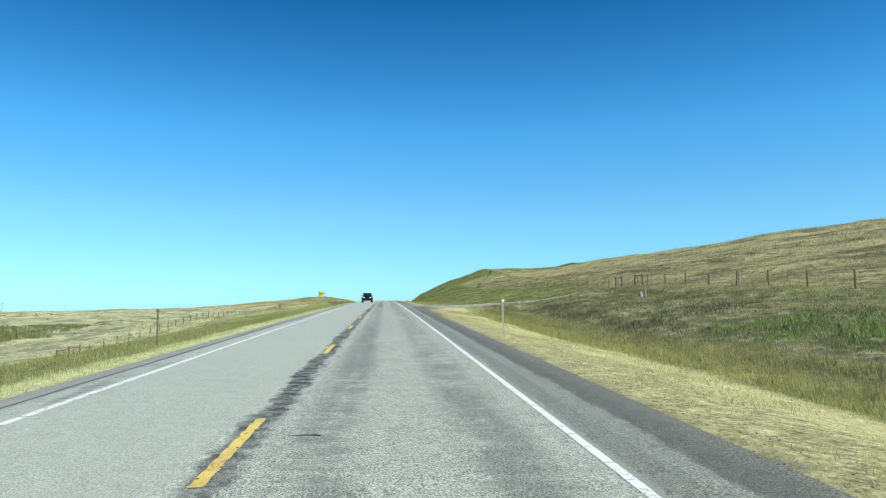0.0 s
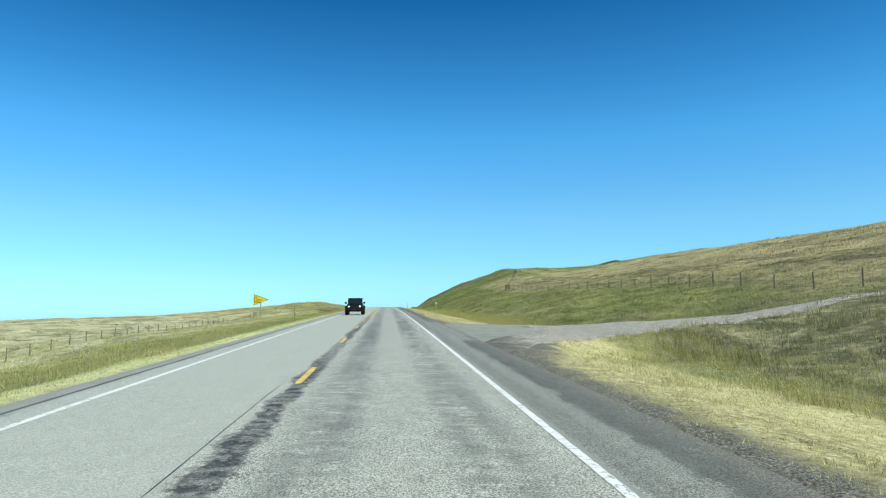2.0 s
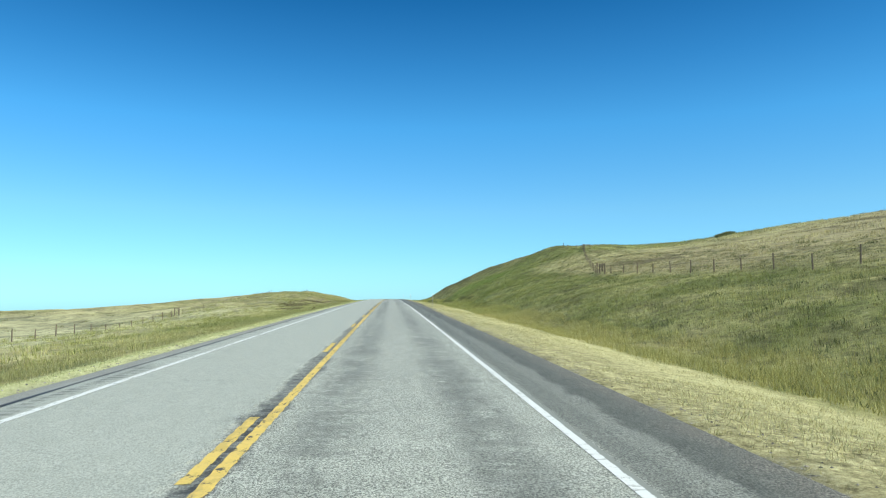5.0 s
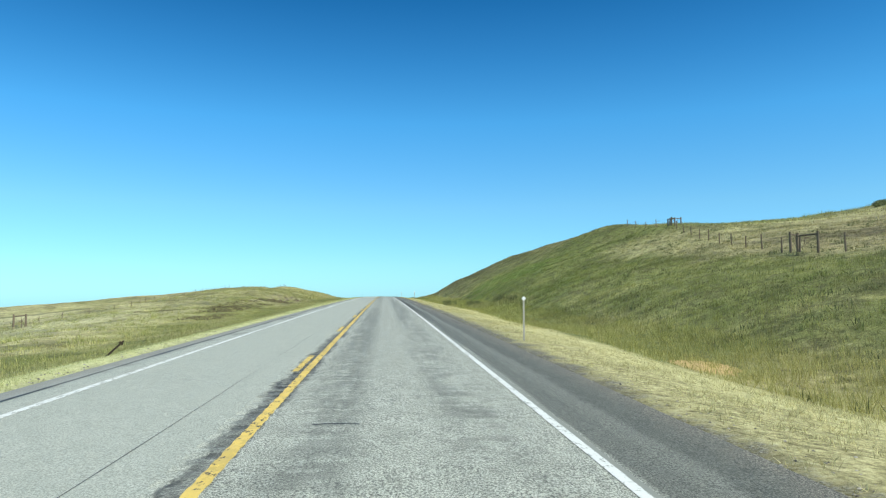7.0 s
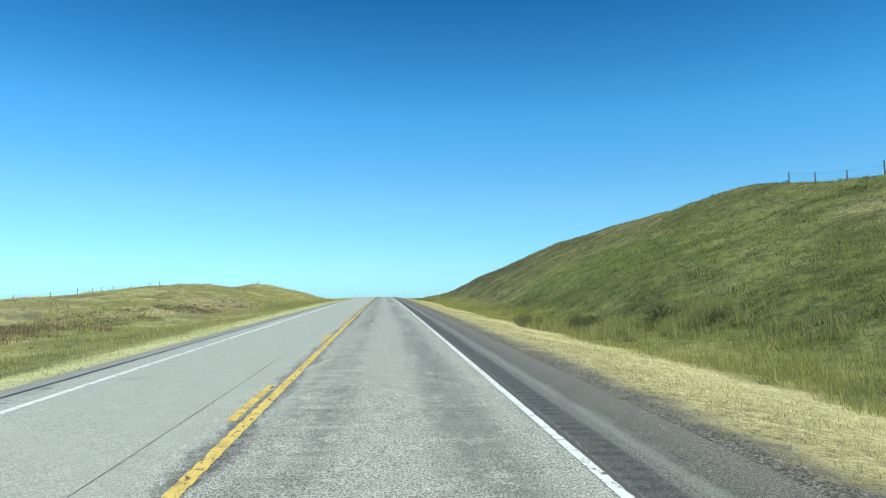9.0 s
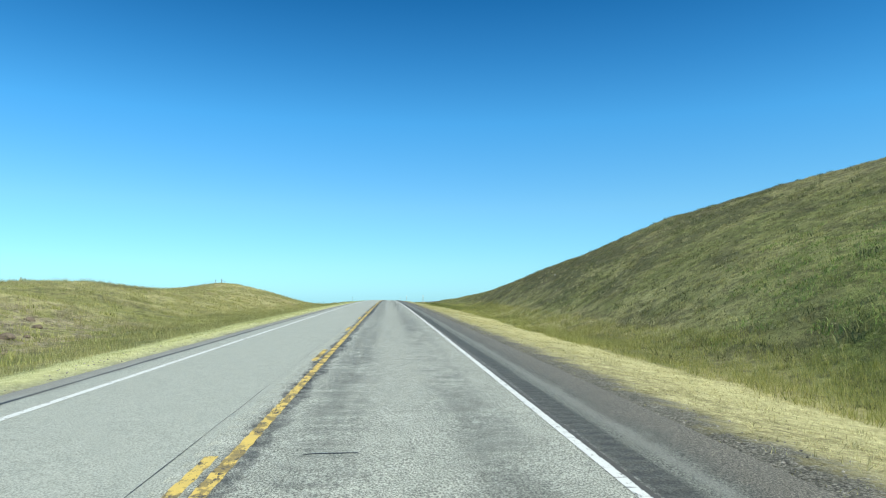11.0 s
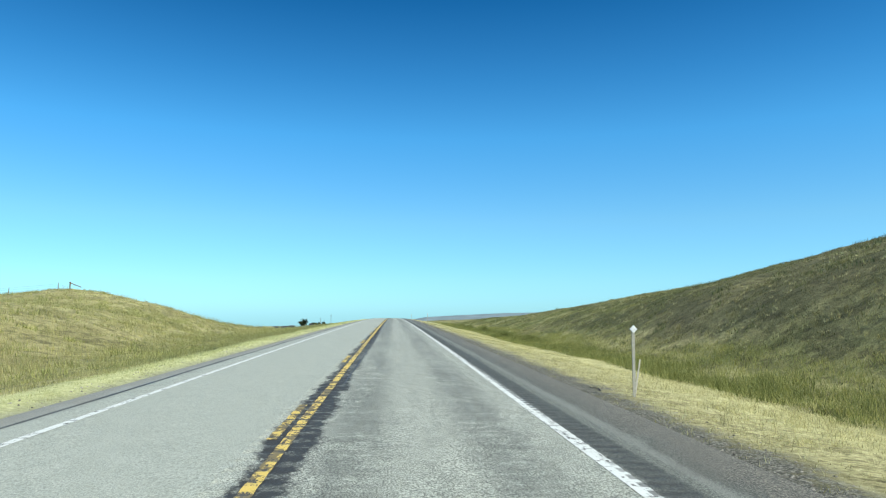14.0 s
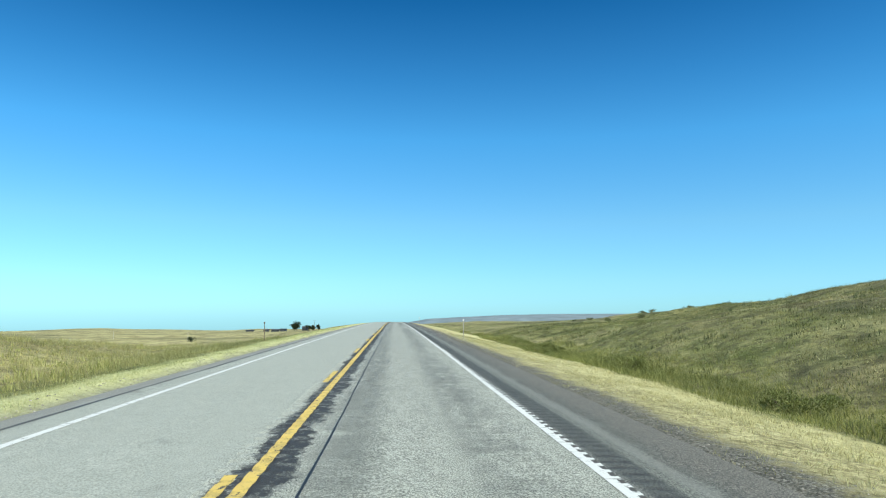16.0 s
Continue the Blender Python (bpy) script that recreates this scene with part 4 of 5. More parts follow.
def scatter(x0, x1, y0, y1, per_m2, seed, patchy=None):
    rs = np.random.RandomState(seed)
    n = int((x1 - x0) * (y1 - y0) * per_m2)
    x, y = rs.uniform(x0, x1, n), rs.uniform(y0, y1, n)
    keep = np.ones(n, bool)
    if patchy:
        size, cut = patchy
        keep &= wavy(x, y, size, seed + 50) + 0.5 * rs.uniform(-1, 1, n) > cut
    lo, hi = drive_edges(x)
    keep &= ~((x > 4) & (x < 30 + 1.5 * wavy(y, y * 0, 1.5, 77)) & (y > lo + .5 + 1.1 * wavy(x, y, 1.1, 78)) & (y < hi - .2 + .5 * wavy(x, y, 1.3, 79)))
    return x[keep], y[keep]


def grass(name, x, y, tall, wide, count, spread, mat, label, seed, lean=0.35):
    """Blades in tufts: each tuft of count blades, heights and widths in metres."""
    rs = np.random.RandomState(seed)
    n = len(x)
    size = rs.uniform(0.6, 1.3, n) * (1 + 0.4 * wavy(x, y, 3.0, seed + 7)) * (1 + 0.35 * wavy(x, y, 9.0, seed + 8))
    bx = np.repeat(x, count) + rs.normal(0, spread, n * count)
    by = np.repeat(y, count) + rs.normal(0, spread, n * count)
    bz = land(bx, by) - 0.02
    h = np.repeat(size * tall, count) * rs.uniform(0.55, 1.15, n * count)
    w = wide * rs.uniform(0.6, 1.3, n * count)
    a = rs.uniform(0, 2 * np.pi, n * count)
    ux, uy = np.cos(a) * w / 2, np.sin(a) * w / 2
    la = rs.uniform(0, 2 * np.pi, n * count)
    ll = h * np.abs(rs.normal(0, lean, n * count))
    tip = np.stack([bx + np.cos(la) * ll - 0.08 * h, by + np.sin(la) * ll, bz + h], -1)
    co = np.stack([np.stack([bx - ux, by - uy, bz], -1), np.stack([bx + ux, by + uy, bz], -1), tip], 1).reshape(-1, 3)
    f = np.arange(len(co)).reshape(-1, 3)
    return tagged(quads(name, co, f, mat), label, "grass", kind="stuff")


x, y = scatter(5.6, 11.6, -5, 500, 30, 101, (1.1, -0.6))
corner = np.clip((y - 71) / 9, 0, 1) * (y < 106)
keep = np.random.RandomState(77).uniform(0, 1, len(x)) < np.clip((x - 5.6 - 1.9 * corner - .6 * np.clip((y - 190) / 80, 0, 1)) / (1.1 + corner), 0.05, 1) * np.clip(1.25 - (x - 7) * .12, .5, 1)
x, y = x[keep], y[keep]
grass("dry_grass", x, y, .085, .013, 7, .07, MAT_STRAW, "short straw-coloured mown grass along the road shoulder", 1, 0.9)
x, y = scatter(5.6, 7.6, -5, 480, 2.2, 141, (1.6, -0.2))
grass("shoulder_weeds", x, y, .07, .012, 14, .10, MAT_MEADOW, "low grey-green weeds at the gravel's edge", 142, 0.8)
x, y = scatter(6.4, 14.5, 64, 90, 15, 111, (1.4, -0.5))
k = (y > np.interp(x, [6, 17], [64, 76])) & (np.random.RandomState(78).uniform(0, 1, len(x)) < np.clip((x - 6.4 - np.clip((y - 70) / 6, 0, 2)) / 2.5, .04, .8))
x, y = x[k], y[k]
grass("dry_grass", x, y, .11, .015, 9, .12, MAT_STRAW, "rough dry grass on the bank of the farm track", 23, .9)
x, y = scatter(8.2, 14.5, 70, 90, 7, 112, (1.5, -0.1))
grass("dry_grass", x, y, .2, .016, 9, .14, MAT_MEADOW, "ragged green and straw tufts beside the farm track", 113, .6)
x, y = scatter(-7.6, -5.7, -5, 540, 30, 102, (1.1, -0.6))
grass("dry_grass", x, y, .09, .015, 7, .09, MAT_VERGE, "short pale mown grass along the road edge", 2, 0.8)
x, y = scatter(10.6, 17, -5, 500, 11, 103, (2.2, -0.8))
k = x > np.interp(y, [70, 78, 90, 96], [11.4, 13.4, 14.2, 11.4]) + .5 * wavy(y, y * 0, 7, 61) + .25 * wavy(y, y * 0, 1.8, 62)
x, y = x[k], y[k]
grass("ditch_grass", x, y, np.interp(y, [60, 110, 300, 360], [.33, .40, .40, .27]), .017, 8, .13, MAT_TALL, "tall yellow-green grass in the roadside ditch", 3, 0.6)
x, y = scatter(-15, -7.3, -5, 500, 8, 104, (2.0, -0.6))
grass("ditch_grass", x, y, .21, .018, 8, .16, MAT_MEADOW, "tall green and straw grass below the road", 4)
x, y = scatter(16, 54, 10, 540, 1.7, 105, (6, -0.8))
grass("hill_grass", x, y, np.interp(y, [290, 350], [.31, .19]), .024, 13, .15, MAT_HILL, "tufted green and brown prairie grass on the hillside", 5)
x, y = scatter(-46, -9, 20, 500, 1.15, 106, (3, -0.7))
grass("hill_grass", x, y, .27, .026, 12, .17, MAT_HILL, "tufted prairie grass and weeds on the low mound", 6)
x, y = scatter(16, 50, 395, 545, 1.4, 127, (3, -0.6))
grass("hill_grass", x, y, .17, .028, 11, .2, MAT_HILL, "rough brown-green grass on the falling end of the hill", 28, .5)
x, y = scatter(15.5, 40, 330, 500, 1.3, 157, (1.2, 0.0))
grass("dead_tufts", x, y, .16, .03, 10, .09, MAT_STRAW, "small bleached tufts on the dark cut bank", 158, .8)
x, y = scatter(56, 130, 20, 420, .8, 107, (9, -0.4))
grass("hill_grass", x, y, .4, .10, 5, .4, MAT_HILL, "sparse dry tufts on the upper hill", 7)


x, y = scatter(15, 54, 20, 545, 1.2, 108, (4.5, -0.3))
grass("hill_weeds", x, y, .15, .045, 10, .22, MAT_WEED, "low dark weeds and sage scattered over the hillside", 8, .55)
x, y = scatter(-46, -9, 10, 500, 1.0, 109, (2.5, -0.1))
grass("hill_weeds", x, y, .18, .05, 9, .16, MAT_OLIVE, "low brown-green weeds on the mound", 9, .55)
x, y = scatter(11.8, 16, 5, 545, .8, 110, (5, 0.1))
k = (x > 14.5) | (y < 68) | (y > 97)
x, y = x[k], y[k]
grass("ditch_weeds", x, y, .25, .04, 16, .18, MAT_WEED, "dark leafy weeds in the ditch", 10, .75)


def brush(cx, cy, rx, ry, per_m2, seed):
    """Places in a ragged oval patch."""
    x, y = scatter(cx - rx, cx + rx, cy - ry, cy + ry, per_m2, seed)
    r = ((x - cx) / rx) ** 2 + ((y - cy) / ry) ** 2
    k = r + 0.55 * wavy(x, y, 1.8, seed + 3) + 0.3 * wavy(x, y, 4, seed + 4) < .75
    return x[k], y[k]


x, y = scatter(15.5, 33, 97, 285, 2.2, 151, (4, -0.6))
grass("field_grass", x, y, .45, .015, 10, .15, MAT_HILL, "tall seeding wheatgrass on the hill's green foot", 152, .3)
x, y = scatter(14, 34, 5, 90, 1.8, 153, (3, -0.3))
grass("field_grass", x, y, .36, .02, 11, .16, MAT_HILL, "rank tussocks in the damp field", 154, .4)
x, y = scatter(-36, -12, 330, 500, 1.6, 155, (3, -0.6))
grass("mound_grass", x, y, .42, .014, 9, .14, MAT_MEADOW, "tall golden seeding grass on the mound", 156, .3)
x, y = brush(29.5, 64, 2.2, 7, 3, 123)
grass("dark_brush", x, y, .2, .05, 14, .25, MAT_WEED, "dark green brush below the pasture fence", 24, .5)
MAT_LUSH = leaf_mat("lush_green_leaves", (0.13, 0.20, 0.045), (0.32, 0.42, 0.12))
x, y = brush(20.7, 29, 3.6, 9, 6, 120)
grass("green_brush", x, y, .21, .05, 12, .2, MAT_LUSH, "lush green brush in the damp foot of the field", 20, .5)
x, y = brush(-66, 131, 10, 24, 1.1, 121)
grass("hollow_brush", x, y, .75, .1, 18, .45, MAT_SAGE, "dark green brush in a hollow of the low pasture", 21, .5)
MAT_DOCK = leaf_mat("dull_brown_leaves", (0.075, 0.062, 0.035), (0.23, 0.195, 0.105))
for cx, cy, rx, ry, sd in ((-20.5, 298, 4.0, 15, 160), (-18.5, 279, 3.0, 10, 162), (-16.6, 264, 2.6, 7, 164), (-19, 318, 3.5, 8, 166), (-26, 286, 4, 9, 168),
                           (18.6, 60, 2.2, 9, 170), (20.5, 72, 3.5, 7, 172), (18.2, 43, 2.0, 6, 174), (23.5, 46, 3.0, 6, 176)):
    x, y = brush(cx, cy, rx, ry, 3.2, sd)
    grass("brown_weeds", x, y, .27, .045, 13, .2, MAT_DOCK, "patch of dull brown weeds among the grass", sd + 1, .5)
for cx, cy, rx, ry, sd in ((14.6, 283.5, 2.4, 5, 180), (17.8, 278, 2.4, 5, 182), (17.5, 270, 1.8, 3, 184), (11.6, 286, 1.2, 2.5, 186)):
    x, y = brush(cx, cy, rx, ry, 5, sd)
    grass("rank_grass", x, y, .48, .04, 14, .16, MAT_MEADOW, "rank pale-green stalks round the bushes at the hill's foot", sd + 1, .3)
x, y = scatter(-125, -42, 55, 300, .022, 188, (14, -.2))
grass("pasture_scrub", x, y, .34, .09, 26, .45, MAT_WEED, "low dark scrub dotted over the dry pasture", 189, .6)
x, y = brush(25, 320, 9, 22, 2.2, 122)
grass("green_brush", x, y, .24, .05, 12, .22, MAT_LUSH, "green brush on the hill's flank", 22, .5)


# ---- loose stones ----
def pebbles(x, y, size, label, seed):
    """Squat eight-faced stones lying on the ground."""
    rs = np.random.RandomState(seed)
    n = len(x)
    s = size * rs.uniform(.5, 1.5, n)
    a = rs.uniform(0, 6.28, n)
    ca, sa = np.cos(a) * s, np.sin(a) * s
    z = land(x, y) + s * .15
    f = rs.uniform(.55, 1, n)
    co = np.stack([np.stack([x + ca, y + sa, z], -1), np.stack([x - sa * f, y + ca * f, z], -1), np.stack([x - ca, y - sa, z], -1),
                   np.stack([x + sa * f, y - ca * f, z], -1), np.stack([x, y, z + s * .6], -1), np.stack([x, y, z - s * .5], -1)], 1)
    tri = np.array([[0, 1, 4], [1, 2, 4], [2, 3, 4], [3, 0, 4], [1, 0, 5], [2, 1, 5], [3, 2, 5], [0, 3, 5]])
    fa = (np.arange(n)[:, None, None] * 6 + tri[None]).reshape(-1, 3)
    return tagged(quads("loose_stones", co.reshape(-1, 3), fa, MAT_STONE), label, "gravel", kind="stuff")


MAT_STONE = leaf_mat("grey_brown_stones", (0.09, 0.083, 0.072), (0.50, 0.46, 0.39))
x, y = scatter(5.12, 6.9, 0, 540, 26, 130, (1.2, -.4))
k = np.random.RandomState(5).uniform(0, 1, len(x)) < np.clip(1.1 - (x - 5.1) / 1.8, 0, 1)
pebbles(x[k], y[k], .019, "loose grey-brown gravel along the road's edge", 131)
x, y = scatter(-6.1, -4.75, 0, 540, 18, 132, (1.2, -.3))
pebbles(x, y, .026, "loose gravel beyond the far edge of the road", 133)
rs = np.random.RandomState(134)
x, y = rs.uniform(7.6, 16, 9000), rs.uniform(78, 101, 9000)
lo, hi = drive_edges(x)
k = (y > lo) & (y < hi) & (rs.uniform(0, 1, 9000) < np.clip((x - 7.6) / 2, 0, 1))
pebbles(x[k], y[k], .045, "pale loose gravel on the farm track", 135)


# ---- shrubs ----
def shrub(x, y, wide, tall, label, seed, mat):
    s = thing("shrub", on_land(x, y), label, "shrub", "roadside shrubs")
    rs = np.random.RandomState(seed)
    bm = bmesh.new()
    for k in range(9):
        a, r = rs.uniform(0, 6.28), rs.uniform(.1, .5) * wide
        rod(bm, (0, 0, -.05), (math.cos(a) * r, math.sin(a) * r, tall * rs.uniform(.5, .85)), .02, .006, 5)
    part("stem", bm, MAT_WOOD, s)
    n = 5200
    u = rs.normal(0, 1, (n, 3))
    u /= np.linalg.norm(u, axis=1)[:, None]
    lobe = rs.randint(0, 9, n)
    at = rs.normal(0, 1, (9, 3)) * np.array([wide * .25, wide * .25, tall * .14]) + np.array([0, 0, tall * .42])
    r = rs.uniform(.1, 1, n) ** .6 * rs.uniform(.7, 1.5, 9)[lobe]
    c = u * r[:, None] * np.array([wide / 4.4, wide / 4.4, tall * .32]) + at[lobe]
    c[:, 2] = np.maximum(c[:, 2], .03)
    d = rs.normal(0, 1, (n, 3)) * .5 + u + np.array([0, 0, .7])
    d /= np.linalg.norm(d, axis=1)[:, None]
    e = np.cross(d, rs.normal(0, 1, (n, 3)))
    e /= np.linalg.norm(e, axis=1)[:, None]
    ln = rs.uniform(.03, .085, n)[:, None] * (wide / 1.6)
    co = np.stack([c - e * ln * .2, c + e * ln * .2, c + d * ln], 1).reshape(-1, 3)
    ob = quads("foliage", co, np.arange(3 * n).reshape(-1, 3), mat)
    ob.parent = s
    return s


shrub(10.8, 287.2, 1.7, 1.0, "rounded olive-green bush at the edge of the mown strip", 31, MAT_SAGE)
shrub(14.6, 286.4, 2.4, 1.05, "grey-green bush at the hill's foot", 32, MAT_SAGE)
shrub(17.4, 281.5, 2.4, 1.2, "dark green bush at the hill's foot", 33, MAT_SAGE)
shrub(18.0, 277.0, 1.6, .9, "dark green bush among tall grass", 34, MAT_SAGE)
for k, (x, y) in enumerate(((78, 289), (80, 291.5), (82, 294), (84, 296), (86, 298))):
    shrub(x, y, 2.2, .75, "dark low shrub on the upper slope", 36 + k, MAT_SAGE)
rs = random.Random(9)
for k in range(5):
    shrub(rs.uniform(11.0, 13.5), 492 + k * 11 + rs.uniform(-3, 3), rs.uniform(.8, 1.5), rs.uniform(.4, .6),
          "low olive weed bush beside the mown strip", 40 + k, MAT_OLIVE)
for k in range(8):
    shrub(rs.uniform(12.2, 14.0), 440 + k * 8.5 + rs.uniform(-3, 3), rs.uniform(1.5, 2.6), rs.uniform(.55, .85), "soft yellow-green bush in the roadside ditch", 100 + k, MAT_BRUSH)
for k in range(9):
    shrub(rs.uniform(38, 56), rs.uniform(530, 590), rs.uniform(.9, 1.5), rs.uniform(.45, .75), "dark bush on the brow of the slope", 70 + k, MAT_SAGE)


x, y = scatter(16, 54, 110, 545, .2, 125, (7, -.3))
grass("hill_clumps", x, y, .28, .05, 22, .24, MAT_SAGE, "grey-green bushy clumps on the hillside", 26, .5)
x, y = scatter(-44, -11, 60, 520, .16, 126, (7, -.3))
grass("hill_clumps", x, y, .34, .05, 24, .24, MAT_OLIVE, "olive bushy clumps on the grassy mound", 27, .5)
x, y = scatter(-36, -9, 330, 500, .3, 128, (5, -.2))
grass("hill_clumps", x, y, .38, .03, 22, .2, MAT_MEADOW, "straw and green tussocks on the grassy mound", 29, .5)
x, y = scatter(11.2, 15, 395, 520, 8, 124, (3, -.4))
grass("olive_brush", x, y, .36, .016, 18, .2, MAT_BRUSH, "yellow-green brush along the mown strip", 25, .8)


# ---- gate braces ----
def brace(x, y, length, turn, label, high=1.45):
    b = thing("fence_brace", on_land(x, y, turn), label, "fence brace", "gateway braces")
    for s in (-1, 1):
        rise = float(land(x + s * length / 2 * math.cos(radians(turn)), y + s * length / 2 * math.sin(radians(turn)))) - \
            b.matrix_world.translation.z
        part("post", rod(bmesh.new(), (s * length / 2, 0, rise - .3), (s * length / 2 + .02 * s, 0, high + .12), .11, .10, 9), MAT_WOOD, b)
    part("rail", rod(bmesh.new(), (-length / 2, 0, high - .1), (length / 2, .02, high - .06), .065, .06, 8), MAT_WOOD, b)
    part("stay_wire", rod(bmesh.new(), (-length / 2, .02, high - .2), (length / 2, .02, .2), .015, .015, 4), MAT_WIRE, b)
    part("stay_wire", rod(bmesh.new(), (length / 2, -.02, high - .2), (-length / 2, -.02, .2), .015, .015, 4), MAT_WIRE, b)
    part("hanging_stick", rod(bmesh.new(), (.25, 0, high - .12), (.4, .03, .65), .03, .025, 6), MAT_WOOD, b)
    return b


brace(35.2, 95.7, 2.5, 90, "grey wooden H-brace with crossed stay wires at the gateway")
brace(35.2, 87.9, 2.6, 90, "grey wooden H-brace with crossed stay wires at the gateway")
brace(35.1, 241.6, 2.6, 90, "three-post wooden corner brace in the pasture fence")
brace(35.5, 244.0, 1.4, 35, "short wooden corner brace in the pasture fence")
brace(47.8, 296.3, 1.9, 100, "wooden H-brace standing on the hilltop", 1.2)
brace(48.9, 296.9, 1.7, 10, "wooden H-brace standing on the hilltop", 1.2)
brace(-39.6, 271.8, 2.6, 90, "old wooden brace in the low pasture fence")
brace(-38.6, 92.8, 3.1, 90, "old wooden rail brace in the pasture hollow")
brace(-38.6, 89.6, 3.1, 90, "old wooden rail brace in the pasture hollow")
fallen = thing("fallen_rail", on_land(-38.8, 469, 70), "weathered rail slumping from an old fence post", "fence rail")
part("post", rod(bmesh.new(), (0, 0, -.2), (.03, 0, .95), .08, .07, 8), MAT_WOOD, fallen)
part("rail", rod(bmesh.new(), (-.1, 0, .85), (1.9, .1, .35), .06, .055, 8), MAT_WOOD, fallen)

old_post = thing("old_post", on_land(27.8, 67.2), "thick pale broken fence post with a leaning stub", "fence post")
part("post", rod(bmesh.new(), (.15, 0, -.2), (.1, 0, 1.1), .15, .12, 9), MAT_PALEWOOD, old_post)
part("stub", rod(bmesh.new(), (-.2, -.1, -.2), (-.36, -.1, .6), .13, .12, 9), MAT_BLEACHED, old_post, "bleached leaning stub")
corner = thing("corner_post", on_land(35.25, 62.3), "stout pale wooden corner post of the pasture fence", "fence post")
part("post", rod(bmesh.new(), (0, 0, -.3), (.02, 0, 1.5), .1, .085, 9), MAT_PALEWOOD, corner)

# left-hand marker posts
MARK = thing("marker_post", on_land(-7.2, 121.2), "slim brown marker post at the road's edge", "marker post", "marker posts")
part("post", box(bmesh.new(), (-.024, -.02, -.3), (.024, .02, 1.42), .005), MAT_WOOD, MARK)
part("crosspiece", box(bmesh.new(), (-.06, -.035, 1.31), (.06, -.02, 1.38), .004), MAT_WOOD, MARK)
copy_thing(MARK, on_land(-8.0, 486.5))
copy_thing(MARK, on_land(-7.7, 28.8) @ Matrix.Diagonal((1.2, 1.2, 1.12, 1)))
MAT_OLDWOOD = plain("dark_wood", (0.06, 0.045, 0.033), 0.9, 0.1, 0, 0.3, 12)
lean = thing("marker_post", pose(-7.35, 213.6, float(land(-7.35, 213.6)), 0, 46, 10), "knocked-over dark marker post leaning in the grass", "marker post", "marker posts")
part("post", box(bmesh.new(), (-.03, -.025, -.2), (.026, .022, .70), .005), MAT_OLDWOOD, lean)
part("crosspiece", box(bmesh.new(), (-.07, -.04, .56), (.07, -.022, .63), .004), MAT_OLDWOOD, lean)
stake = thing("leaning_stake", pose(6.72, 395.6, float(land(6.72, 395.6)), 0, 9, 0), "pale leaning stake beside a delineator", "stake")
part("stake", box(bmesh.new(), (-.016, -.012, -.2), (.016, .012, .8), .004), MAT_BLEACHED, stake)


# ---- oncoming four-wheel drive ----
def car_paint():
    m, nt, bs = tree_of("black_car_paint")
    n = noise_of(nt, mapping(nt), 6, 4)
    finish(nt, bs, ramp(nt, n, [(0.3, (0.006, 0.0065, 0.008)), (0.7, (0.011, 0.0115, 0.013))]), 0.2, 0.4)
    return m


def glass():
    m, nt, bs = tree_of("dark_car_glass")
    finish(nt, bs, (0.012, 0.018, 0.022), 0.08, 0.5)
    return m


MAT_CAR, MAT_GLASS = car_paint(), glass()
MAT_RUBBER = plain("tyre_rubber", (0.011, 0.011, 0.011), 0.85, 0.2)
MAT_TRIM = plain("black_plastic_trim", (0.010, 0.010, 0.011), 0.7, 0.2)
MAT_RIM = plain("dark_alloy", (0.06, 0.06, 0.065), 0.4, 0.5, 0.7)
# blue sky reflection on one side of the car, given as the door's colour
MAT_SKYTINT = plain("painted_sky_reflection", (0.02, 0.16, 0.30), 0.3, 0.5)
lamp_m, lamp_nt, lamp_bs = tree_of("headlight_lens")
finish(lamp_nt, lamp_bs, (0.9, 0.9, 0.86), 0.2, 0.5)
lamp_bs.inputs["Emission Color"].default_value = (1, 0.97, 0.9, 1)
lamp_bs.inputs["Emission Strength"].default_value = 1.0


def prism(bm, outline, x0, x1, bev=0.0):
    """A side outline of (y, z) places pulled from x0 to x1."""
    a = [bm.verts.new((x0, y, z)) for y, z in outline]
    b = [bm.verts.new((x1, y, z)) for y, z in outline]
    fs = [bm.faces.new(a), bm.faces.new(b[::-1])]
    n = len(a)
    for i in range(n):
        fs.append(bm.faces.new((a[i], b[i], b[(i + 1) % n], a[(i + 1) % n])))
    bmesh.ops.recalc_face_normals(bm, faces=fs)
    if bev:
        bmesh.ops.bevel(bm, geom=list({e for f in fs for e in f.edges}), offset=bev, segments=2, affect="EDGES", clamp_overlap=True)
    return bm


